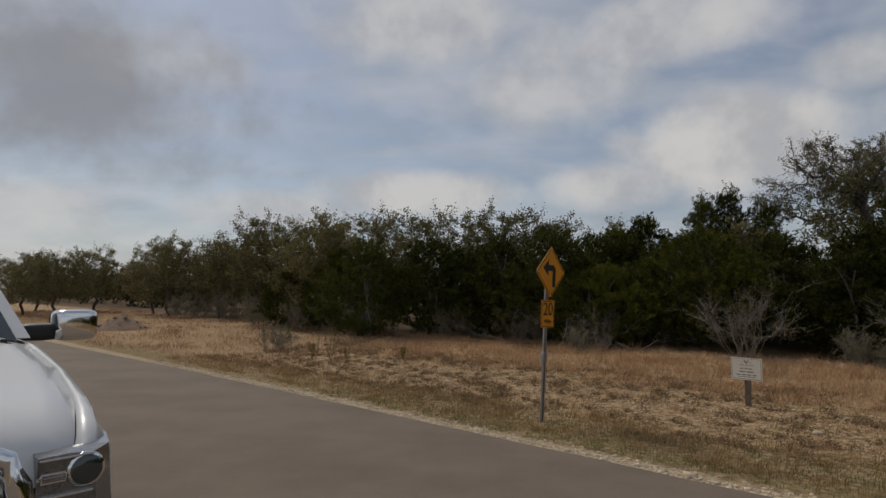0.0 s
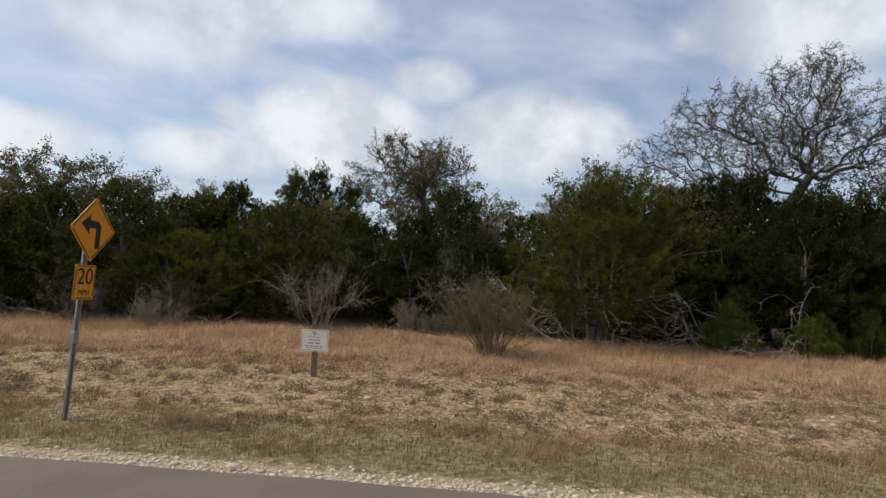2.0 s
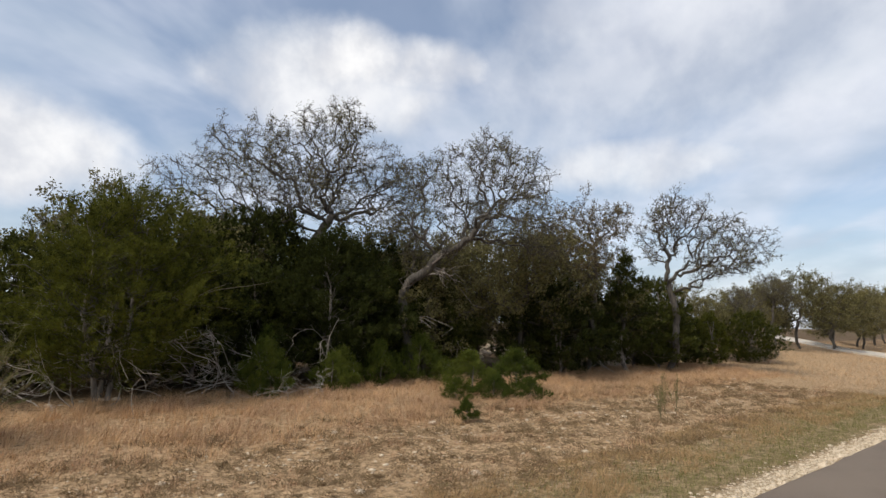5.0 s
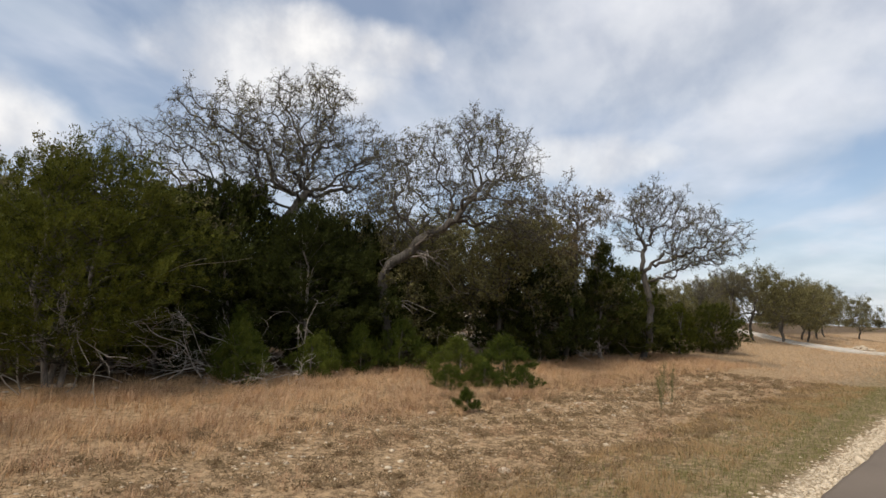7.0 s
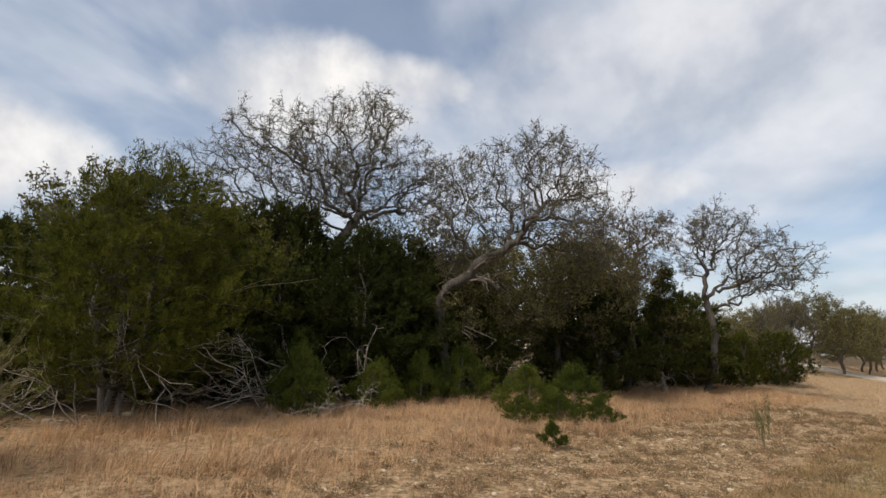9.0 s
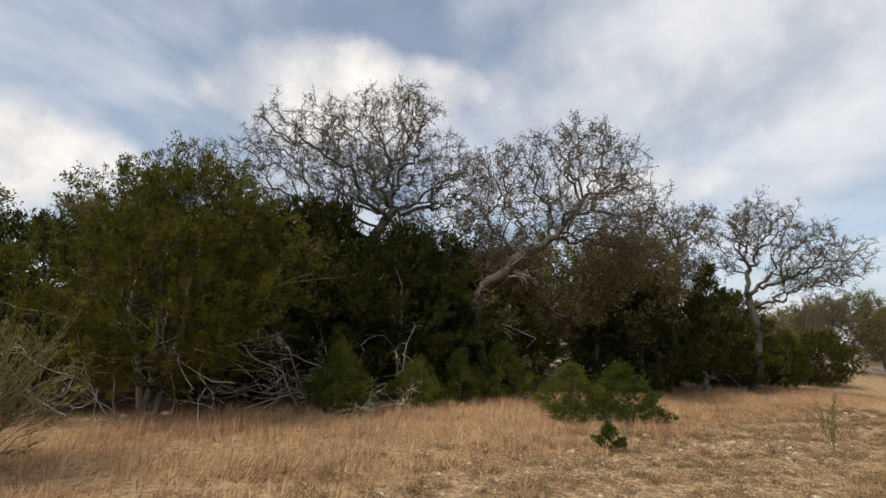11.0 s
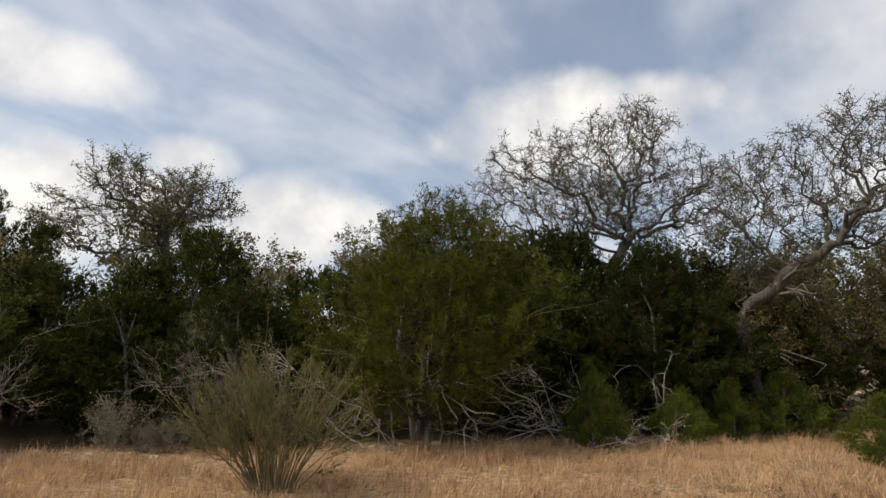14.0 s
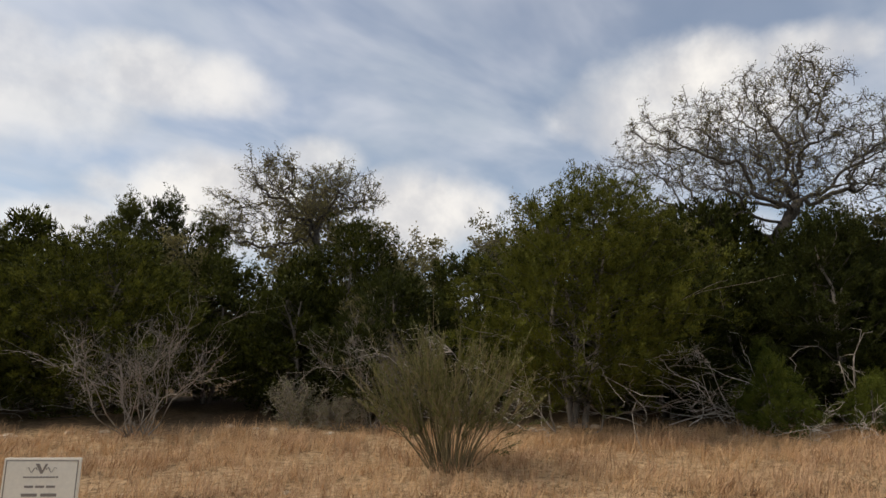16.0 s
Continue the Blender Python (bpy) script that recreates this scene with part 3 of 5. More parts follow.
        b = wander(r, st, e, 7, 0.35)
        b[2:6, 2] += 0.07 * ln
        dw.tube(b, taper(7, 0.016, 0.005), 4)
        for k in range(6):
            s2 = b[r.randint(3, 8)]
            w2 = (e - st) / ln + r.normal(0, 0.45, 3)
            b2 = wander(r, s2, s2 + w2 * ln * r.uniform(0.15, 0.40), 4, 0.4)
            dw.tube(b2, taper(4, 0.008, 0.003), 3)
        child("dead_bough", dw.mesh("dead_bough"), M_TWIG, ob, "grey bare dead bough")
    return tagged(ob, label, "tree")


def stand(ob, x, y, turn=0.0, size=1.0, sink=0.0, stretch=1.0):
    ob.matrix_basis = Matrix.LocRotScale((x, y, ground_z(x, y) - sink), Euler((0, 0, radians(turn))), (size, size, size * stretch))
    return ob


def again(ob, x, y, turn=0.0, size=1.0, stretch=1.0):
    c = copy_thing(ob, Matrix())
    return stand(c, x, y, turn, size, 0.0, stretch)


# ---- the woods ----
J_BIG = "large shaggy dark green juniper tree at the wood's edge"
J_MID = "dark green juniper tree with upswept foliage in the wood"
j1 = stand(juniper(11, 5.1, 2.85, 170, 1150, J_BIG, stems=3, skirt=0.11, tip=0.46, dead=26, blade=0.052, lean=(0.35, -0.6), ragged=0.34), 14.0, 12.2, 20)
j2 = stand(juniper(12, 4.9, 2.25, 105, 1100, J_MID, M_JUNIPER_DARK, skirt=0.06, dead=10, blade=0.066, ragged=0.40), 19.7, 8.9, 0)
j3 = stand(juniper(13, 1.75, 0.70, 40, 800, "young bright green bushy juniper beside fallen branches", M_YOUNG, skirt=0.02, stems=1, blade=0.042, tip=0.9, lift=0.7), 17.0, 9.75)
j4 = stand(juniper(14, 5.0, 2.5, 90, 850, J_MID, tip=0.6, dead=8, skirt=0.06, blade=0.07, ragged=0.40), 13.0, 18.4, 40)
j5 = stand(juniper(15, 3.9, 3.1, 110, 950, "broad spreading bright green juniper at the wood's edge", M_JUNIPER, skirt=0.04, stems=4, tip=0.5, blade=0.07, ragged=0.40), 7.2, 19.9, 0)
j6 = stand(juniper(16, 6.2, 1.75, 80, 480, "tall pointed dark juniper standing above the wood", M_JUNIPER_DARK, stems=1, tip=0.85), 9.6, 23.4, 0)
b1 = stand(juniper(21, 4.8, 2.4, 60, 360, J_MID, M_JUNIPER_DARK, blade=0.13, tip=0.6, skirt=0.02), 16.9, 14.2, 0)
b2 = stand(juniper(22, 4.6, 2.1, 55, 360, J_MID, M_JUNIPER, blade=0.13, skirt=0.02), 5.6, 24.5, 0)
low = stand(juniper(17, 1.2, 0.78, 50, 440, "low bushy young juniper in dry grass", M_YOUNG, skirt=0.01, stems=1, blade=0.036, tip=1.1, lift=0.9, plume=1.5), 17.3, 4.5, 0, 0.64, 0, 0.85)
low.location.z -= 0.06
tagged(low, group="young junipers")
for ob in (j1, j2, j4, j5, j6, b1, b2):
    tagged(ob, group="junipers of the wood")
for x, y, t, k, st in ((18.0, 3.6, 60, 0.72, 0.8), (18.1, 2.7, 130, 0.7, 0.8), (15.9, 9.2, 40, 1.0, 1.25), (17.6, 8.0, 70, 0.85, 1.1), (18.7, 4.4, 200, 1.15, 0.9), (19.4, 3.2, 250, 1.15, 0.95), (18.5, 8.1, 10, 0.8, 1.3), (20.4, 6.2, 80, 1.2, 1.1), (19.3, 7.2, 150, 0.9, 1.3)):
    again(low, x, y, t, k, st).location.z -= 0.07
stand(juniper(18, 0.46, 0.27, 34, 330, "tiny juniper seedling in dry grass", M_YOUNG, "juniper_seedling", skirt=0.02, stems=1, blade=0.024, tip=1.1, lift=0.9, plume=2.0), 14.7, 3.9)

# further junipers along the edge and in the depth of the wood
MORE_J = [
    (j2, 23.6, 6.1, 50, 0.78, 0.98), (b1, 25.6, 7.4, 50, 0.95, 1.05), (b1, 30.5, 7.6, 10, 1.0, 1.0), (b1, 20.2, 11.9, 10, 0.95, 1.3), (b2, 18.3, 12.6, 10, 0.95, 1.12), (b1, 23.4, 8.2, 10, 0.95, 1.1), (b2, 26.0, 3.0, 10, 0.7, 0.85), (j6, 8.5, 23.0, 60, 0.93, 1.0), (j6, 10.7, 22.8, 130, 0.9, 1.0), (b2, 6.4, 23.4, 40, 1.0, 1.08), (b1, 25.2, 1.8, 10, 0.85, 0.95), (b1, 30.6, -2.6, 90, 0.9, 1.0), (b2, 33.4, -5.6, 140, 0.6, 1.0),
    (b2, 10.6, 17.6, 200, 0.8, 0.85), (b1, 2.6, 21.6, 140, 0.95, 0.95), (b2, 0.4, 22.6, 240, 0.95, 0.95), (b1, -2.2, 23.4, 80, 0.9, 0.95), (b2, -6.8, 25.6, 0, 0.85, 1.0),
    (b1, 4.4, 23.4, 20, 0.95, 0.95), (b1, 17.0, 11.8, 300, 0.85, 0.9), (b2, 22.6, 7.6, 10, 0.85, 1.0), (b1, 28.0, 8.2, 60, 0.85, 0.9), (b1, 28.2, 0.6, 120, 0.8, 0.9),
    (b1, -4.8, 22.8, 150, 0.85, 1.0), (j6, 27.8, -1.0, 0, 0.85, 1.0), (b2, 20.8, 13.0, 30, 0.95, 0.9), (b1, 10.2, 21.0, 30, 0.95, 0.9), (j5, 4.0, 20.6, 30, 0.72, 1.0), (b2, 11.4, 18.6, 130, 0.85, 1.0),
    (b1, 19.6, 12.9, 40, 1.0, 1.12), (b2, 21.4, 11.7, 100, 1.0, 1.32), (b1, 22.6, 9.6, 20, 0.95, 1.1), (b1, 31.6, -1.8, 200, 0.85, 0.9), (b2, 32.6, -3.9, 10, 0.75, 0.9),
    (j5, 36.7, -8.4, 0, 0.62, 1.15), (b1, -0.8, 25.0, 0, 0.9, 0.9), (b2, 19.0, 15.6, 50, 0.9, 0.9), (b1, 24.4, 8.6, 190, 0.9, 0.9), (b2, 7.8, 22.6, 20, 0.85, 1.0), (b1, 14.6, 15.6, 20, 0.85, 1.0), (b2, -10.0, 28.0, 200, 0.75, 0.9), (b1, 31.0, 1.2, 40, 0.8, 0.9), (b1, 18.8, 10.8, 70, 0.85, 0.9), (b1, 21.6, 8.4, 10, 0.8, 1.0), (b2, 16.4, 12.6, 30, 0.85, 0.95), (b1, 12.0, 15.4, 120, 0.75, 0.9),
]
for ob, x, y, t, k, st in MORE_J:
    again(ob, x, y, t, k, st)

O_BIG = "large gnarled live oak with a thin greyish twisted crown"
oB = stand(oak(31, O_BIG, [(0, 0, -0.3), (-0.1, 0, 3.2), (0.4, -0.1, 4.3), (1.0, -0.2, 5.4)],
               [(0.85, 0, 8.35, 1.85, 1.35), (2.75, 0.6, 7.5, 1.5, 1.05), (-1.85, -0.3, 7.75, 1.5, 1.25), (-4.1, 0.3, 6.8, 1.2, 0.9), (-2.6, 0.9, 6.15, 1.2, 0.8), (-0.5, -1.0, 6.6, 1.5, 0.95), (2.7, -0.6, 5.9, 1.2, 0.75), (0.6, 1.6, 7.0, 1.6, 1.1), (-1.6, 0.2, 5.0, 1.3, 0.9), (3.6, 0.4, 6.6, 1.1, 1.1)],
               goals=3000, fine=1.3, twigs=4, leaves=23000, leaf=0.040), 21.56, 11.05, -68.9)
oD = stand(oak(32, "large half-dead live oak with a pale leaning trunk", [(0, 0, -0.3), (0.0, 0, 1.6), (-0.05, 0, 2.9), (0.85, -0.2, 3.7), (1.9, -0.5, 4.5)],
               [(2.6, -0.6, 7.25, 1.4, 0.95), (0.6, -0.2, 6.6, 1.1, 0.95), (4.0, -0.4, 6.65, 1.1, 0.85), (0.1, 0.4, 5.3, 0.95, 0.8), (3.8, -0.9, 5.4, 1.4, 0.9), (2.2, 0.9, 6.0, 1.4, 0.9), (4.6, 0.3, 4.6, 1.2, 0.8), (1.0, 0.6, 4.4, 1.2, 0.7)],
               goals=2300, fine=1.3, twigs=4, leaves=21000, leaf=0.040, stubs=8), 21.22, 6.99, -80.8)
oA = stand(oak(33, "live oak with an olive crown above junipers", [(0.1, 0, -0.3), (0.05, 0, 3.2), (0.0, 0.1, 4.7)],
               [(-1.5, 0, 6.75, 1.05, 0.85), (0.4, 0.3, 6.65, 1.05, 0.8), (1.55, 0, 6.35, 0.8, 0.6), (-2.75, 0.2, 5.45, 0.85, 0.7), (-0.4, -0.4, 5.75, 1.15, 0.65)],
               goals=1500, step=0.20, fine=1.35, twigs=4, leaves=12500, leaf=0.046), 13.45, 21.3, -31.1)
oE = stand(oak(34, "twisted oak with a leaning trunk at the wood's end", [(0, 0, -0.3), (0.45, 0, 2.0), (0.2, 0, 3.9)],
               [(0.65, 0, 6.9, 1.6, 1.1), (2.05, 0.2, 6.1, 1.5, 1.0), (3.5, -0.2, 5.3, 1.2, 0.75), (-0.45, 0.3, 5.95, 0.9, 1.0), (2.2, 0.4, 4.7, 1.5, 0.65)],
               goals=1700, step=0.22, fine=1.5, twigs=4, leaves=7000, leaf=0.045), 29.82, -2.89, -105)
oF = stand(oak(37, "brown-leaved oak among greyer oaks", [(0, 0, -0.3), (0.2, 0, 2.6), (0.35, 0, 4.2)],
               [(-0.25, 0, 6.0, 1.5, 1.15), (1.2, 0.2, 6.1, 0.85, 0.85), (-1.35, 0.2, 5.2, 1.2, 0.9), (-0.3, -0.6, 4.6, 1.4, 0.8)],
               goals=1300, step=0.22, fine=1.35, twigs=4, leaves=13000, leaf=0.05, mat=M_OAK_BROWN), 26.39, 0.71, -98.6)
oS = oak(35, "small bushy olive-brown oak in the wood", [(0, 0, -0.3), (0.15, 0.1, 1.2), (0.0, 0.2, 2.2)], dome(35, 6.5, 3.0, 1.1), goals=480, step=0.30, fine=1.6, twigs=2, leaves=14000, leaf=0.085, puff=0.10)
oT = oak(36, "small round-headed olive oak in the wood", [(0, 0, -0.3), (-0.15, 0.1, 1.0), (0.1, 0.0, 1.8)], dome(36, 6.3, 2.9, 0.8, 7), goals=480, step=0.30, fine=1.6, twigs=2, leaves=15000, leaf=0.088, puff=0.11)
stand(oS, 27.4, 2.4)
stand(oT, 2.3, 27.0, 0, 0.92)
for ob in (oA, oB, oD, oE, oF, oS, oT):
    tagged(ob, group="oaks of the wood")
MORE_O = [
    (oS, 25.2, 3.2, 20, 0.92, 1.0), (oT, 28.4, 0.2, 120, 0.78, 1.0), (oT, 24.2, 9.2, 250, 0.98, 1.0), (oS, 20.2, 13.6, 300, 0.95, 1.0), (oT, 22.9, 6.6, 45, 0.72, 1.0), (oT, 30.8, -1.6, 160, 0.68, 1.0),
    (oS, 27.0, 5.4, 200, 0.95, 1.0), (oT, 29.4, 6.4, 10, 1.05, 1.0), (oE, 19.0, 12.9, 60, 0.60, 1.0), (oS, 24.8, 7.4, 60, 0.85, 1.0),
    (oE, 17.2, 16.8, 30, 0.62, 1.0), (oE, 30.6, 2.0, 50, 0.72, 1.0), (oA, 25.6, 17.0, 60, 0.85, 1.0), 
    (oT, 9.4, 22.0, 20, 0.74, 1.0), (oT, 12.0, 16.6, 70, 0.46, 1.0), (oS, 0.0, 26.0, 120, 0.92, 1.0), (oT, -2.3, 26.8, 200, 0.95, 1.0), (oS, -5.4, 27.6, 280, 0.95, 1.0), (oT, -8.4, 27.6, 60, 0.95, 1.0),
    (oS, -12.2, 31.0, 0, 1.0, 1.0), (oT, -9.6, 32.0, 140, 1.0, 1.0), (oS, -17.5, 35.5, 90, 0.85, 1.0), (oS, -22.4, 38.0, 160, 0.92, 1.0), (oT, -14.8, 36.6, 30, 0.95, 1.0), (oS, -26.0, 42.0, 210, 0.9, 1.0),
    (oT, -31.0, 38.0, 10, 0.9, 0.85), (oT, -36.0, 41.0, 100, 0.95, 0.8), (oT, -33.0, 45.0, 200, 1.0, 0.9), (oS, -40.0, 47.0, 300, 1.0, 0.85), (oT, -45.0, 46.0, 20, 1.0, 0.85), (oT, -19.5, 40.0, 50, 1.0, 0.9),
    (oE, 40.5, -9.0, 200, 0.52, 1.0), (oA, 45.0, -12.6, 110, 0.62, 1.0), (oE, 49.5, -13.6, 190, 0.66, 1.0), (oS, 49.0, -15.6, 60, 0.95, 1.0), (oT, 53.2, -19.6, 240, 0.92, 1.0), (oS, 58.4, -24.2, 140, 0.9, 1.0),
    (oT, 65.5, -28.6, 0, 0.95, 1.0), (oS, 72.0, -32.6, 60, 0.95, 1.0), (oT, 80.0, -41.0, 30, 0.9, 1.0), (oT, 38.0, -7.0, 70, 0.62, 1.0), (oS, 42.5, -9.6, 200, 0.66, 1.0), (oT, 47.0, -12.0, 310, 0.72, 1.0), (oS, 55.0, -20.6, 10, 0.85, 0.9), (oT, 61.0, -25.0, 90, 0.85, 0.9), (oS, 36.0, -4.4, 20, 0.7, 1.0),
    (oT, 15.3, 18.8, 40, 0.80, 1.0), (oT, 6.0, 27.6, 30, 0.85, 1.0), (oS, 16.0, 25.0, 10, 1.2, 1.0), (oT, 22.0, 20.0, 10, 1.2, 1.0),
]
for ob, x, y, t, k, st in MORE_O:
    again(ob, x, y, t, k, st)


def far_woods():
    """The depth of the wood and the far tree line, past counting."""
    r = np.random.RandomState(81)
    wood, P = Wood(), []
    for i in range(560):
        if i < 330:
            s, d = r.uniform(-130, 130), 18 + 60 * r.uniform(0, 1) ** 1.6
            if (-14 < s < 34 and d < 19) or (s > 30 and d < 34):
                continue
        else:
            s, d = r.uniform(-420, 520), r.uniform(40, 160)
        x, y = at(s, d)
        h, w = r.uniform(3.6, 5.0), r.uniform(1.6, 2.8)
        if d < 34 and -20 < s < 40:
            h *= 0.72
        z = ground_z(x, y)
        wood.tube(wander(r, (x, y, z - 0.2), (x + r.normal(0, 0.3), y, z + h * 0.7), 4, 0.4), taper(4, 0.10, 0.04), 4)
        n = 420
        q = r.normal(0, 1, (n, 3))
        q /= np.linalg.norm(q, axis=1)[:, None]
        lump = 1 + 0.28 * np.sin(3 * q[:, :1] * 2 + i) + 0.22 * np.sin(5 * q[:, 1:2] + 2 * i)
        p = q * lump * r.uniform(0.55, 1.0, (n, 1)) * np.array((w, w, h * 0.46)) + np.array((x, y, z + h * 0.52))
        p[:, 2] = np.maximum(p[:, 2], z + 0.1)
        P.append(p)
    me = joined("far_woods", [(wood.v, wood.f), leaf_arrays(r, np.concatenate(P), 0.42, 0.16)])
    me.materials.append(M_BARK)
    me.materials.append(M_FAR)
    return tagged(new("far_woods", me), "distant olive and dark green scrub woodland", "woods", kind="stuff")


M_FAR = leafy("far_scrub_leaves", (0.036, 0.034, 0.018), (0.105, 0.092, 0.048), (0.088, 0.075, 0.036))
far_woods()


# ---- sign things ----
def rounded_plate(w, h, corner, thick, steps=5):
    """An upright plate in x and z, its front towards -y."""
    bm = bmesh.new()
    ring = []
    for cx, cz, a0 in ((w / 2 - corner, h / 2 - corner, 0), (-w / 2 + corner, h / 2 - corner, 90), (-w / 2 + corner, -h / 2 + corner, 180), (w / 2 - corner, -h / 2 + corner, 270)):
        for i in range(steps + 1):
            a = radians(a0 + 90 * i / steps)
            ring.append((cx + corner * math.cos(a), cz + corner * math.sin(a)))
    f = bm.faces.new([bm.verts.new((x, 0, z)) for x, z in ring])
    ext = bmesh.ops.extrude_face_region(bm, geom=[f])
    bmesh.ops.translate(bm, verts=[v for v in ext["geom"] if isinstance(v, bmesh.types.BMVert)], vec=(0, thick, 0))
    bmesh.ops.recalc_face_normals(bm, faces=bm.faces[:])
    return bm


def box(w, d, h, x=0, y=0, z=0, bev=0.0):
    bm = bmesh.new()
    bmesh.ops.create_cube(bm, size=1, matrix=Matrix.Translation((x, y, z)) @ Matrix.Diagonal((w, d, h, 1)))
    if bev:
        bmesh.ops.bevel(bm, geom=bm.edges[:], offset=bev, segments=3, affect="EDGES")
    return bm


def flat_shape(pts, thick=0.003):
    bm = bmesh.new()
    f = bm.faces.new([bm.verts.new((x, 0, z)) for x, z in pts])
    ext = bmesh.ops.extrude_face_region(bm, geom=[f])
    bmesh.ops.translate(bm, verts=[v for v in ext["geom"] if isinstance(v, bmesh.types.BMVert)], vec=(0, thick, 0))
    bmesh.ops.recalc_face_normals(bm, faces=bm.faces[:])
    return bm


def writing(name, text, size, mat, parent, m, label=""):
    cu = bpy.data.curves.new(name, "FONT")
    cu.body, cu.size, cu.align_x, cu.align_y, cu.extrude = text, size, "CENTER", "CENTER", 0.0012
    tmp = bpy.data.objects.new(name, cu)
    scene.collection.objects.link(tmp)
    bpy.context.view_layer.update()
    me = bpy.data.meshes.new_from_object(tmp.evaluated_get(bpy.context.evaluated_depsgraph_get()))
    bpy.data.objects.remove(tmp)
    ob = child(name, me, mat, parent, label)
    ob.matrix_basis = m
    return ob


M_YELLOW = plain("amber_sign_sheeting", (0.62, 0.25, 0.010), 0.45, 0, 0.10, 6)
M_BLACK = plain("black_sign_ink", (0.012, 0.011, 0.010), 0.5)
M_STEEL = plain("galvanised_steel", (0.36, 0.35, 0.34), 0.45, 0.7, 0.2, 10)
M_ALU = plain("bare_sign_back", (0.45, 0.45, 0.45), 0.4, 0.8)


def curve_sign(x, y, turn):
    ob = new("road_sign")
    z0 = ground_z(x, y)
    # a U-channel post with holes' flanges
    bm = bmesh.new()
    prof = [(-0.040, -0.006), (-0.022, -0.006), (-0.016, 0.026), (0.016, 0.026), (0.022, -0.006), (0.040, -0.006), (0.040, -0.001), (0.026, -0.001), (0.020, 0.031), (-0.020, 0.031), (-0.026, -0.001), (-0.040, -0.001)]
    f = bm.faces.new([bm.verts.new((px, py, -0.3)) for px, py in prof])
    ext = bmesh.ops.extrude_face_region(bm, geom=[f])
    bmesh.ops.translate(bm, verts=[v for v in ext["geom"] if isinstance(v, bmesh.types.BMVert)], vec=(0, 0, 2.9))
    bmesh.ops.recalc_face_normals(bm, faces=bm.faces[:])
    part("post", bm, M_STEEL, ob, "grey galvanised steel channel post")
    part("sleeve", box(0.095, 0.06, 0.16, 0, 0.01, 1.02, 0.006), M_STEEL, ob, "bolted splice sleeve")
    for zb in (0.97, 1.07):
        bm = bmesh.new()
        bmesh.ops.create_cone(bm, segments=6, radius1=0.013, radius2=0.013, depth=0.02, cap_ends=True, matrix=pose(0.0, -0.028, zb, 90))
        part("bolt", bm, M_STEEL, ob)
    D = Matrix.Translation((0.055, -0.03, 2.36)) @ pose(0, 0, 0, 0, 45, 0)
    plate = part("diamond_panel", rounded_plate(0.585, 0.585, 0.035, 0.004), M_YELLOW, ob, "amber diamond warning panel")
    plate.matrix_basis = D
    # a thin black border line of four strips
    for k in range(4):
        b = part("border", rounded_plate(0.49, 0.014, 0.006, 0.002, 2), M_BLACK, plate)
        b.matrix_basis = pose(0, 0, 0, 0, 90 * k, 0) @ pose(0, -0.0035, 0.268)
    arrow = part("arrow", flat_shape([(0.105, -0.205), (0.105, 0.045), (0.055, 0.095), (-0.075, 0.095), (-0.075, 0.165), (-0.205, 0.055), (-0.075, -0.055), (-0.075, 0.015), (0.030, 0.015), (0.030, -0.205)], 0.0025), M_BLACK, plate, "black left turn arrow")
    arrow.matrix_basis = pose(0, -0.004, 0, 0, -45, 0) @ Matrix.Diagonal((1.15, 1, 1.15, 1)) @ Matrix.Translation((0.01, 0, 0))
    plq = part("speed_panel", rounded_plate(0.37, 0.43, 0.03, 0.004), M_YELLOW, ob, "amber advisory speed panel")
    plq.matrix_basis = pose(0.005, -0.03, 1.70)
    for w, h, px, pz in ((0.30, 0.011, 0, 0.196), (0.30, 0.011, 0, -0.196), (0.011, 0.36, 0.166, 0), (0.011, 0.36, -0.166, 0)):
        b = part("border", rounded_plate(w, h, 0.005, 0.002, 2), M_BLACK, plq)
        b.matrix_basis = pose(px, -0.0035, pz)
    writing("numerals", "20", 0.29, M_BLACK, plq, pose(0, -0.004, 0.062, 90) @ Matrix.Diagonal((0.98, 1, 1, 1)))
    writing("letters", "MPH", 0.098, M_BLACK, plq, pose(0, -0.004, -0.128, 90))
    for px, pz in ((0.055, 2.64), (0.055, 2.09), (0.005, 1.86), (0.005, 1.54)):
        bm = bmesh.new()
        bmesh.ops.create_cone(bm, segments=8, radius1=0.011, radius2=0.009, depth=0.010, cap_ends=True, matrix=pose(px, -0.037, pz, 90))
        part("bolt", bm, M_STEEL, ob)
    ob.matrix_basis = pose(x, y, z0 - 0.02, 0, 2.4, 0) @ pose(0, 0, 0, 0, 0, turn)
    return tagged(ob, "amber turn warning sign with 20 MPH panel on steel post", "road sign")


curve_sign(1.08, 8.85, 52)

M_PANEL = plain("cream_sign_board", (0.84, 0.77, 0.64), 0.45, 0, 0.06, 4)
M_INK = plain("brown_grey_sign_ink", (0.25, 0.21, 0.17), 0.6)
M_STAKE = bark("weathered_post_wood", (0.10, 0.075, 0.055), (0.26, 0.20, 0.15), 25.0)


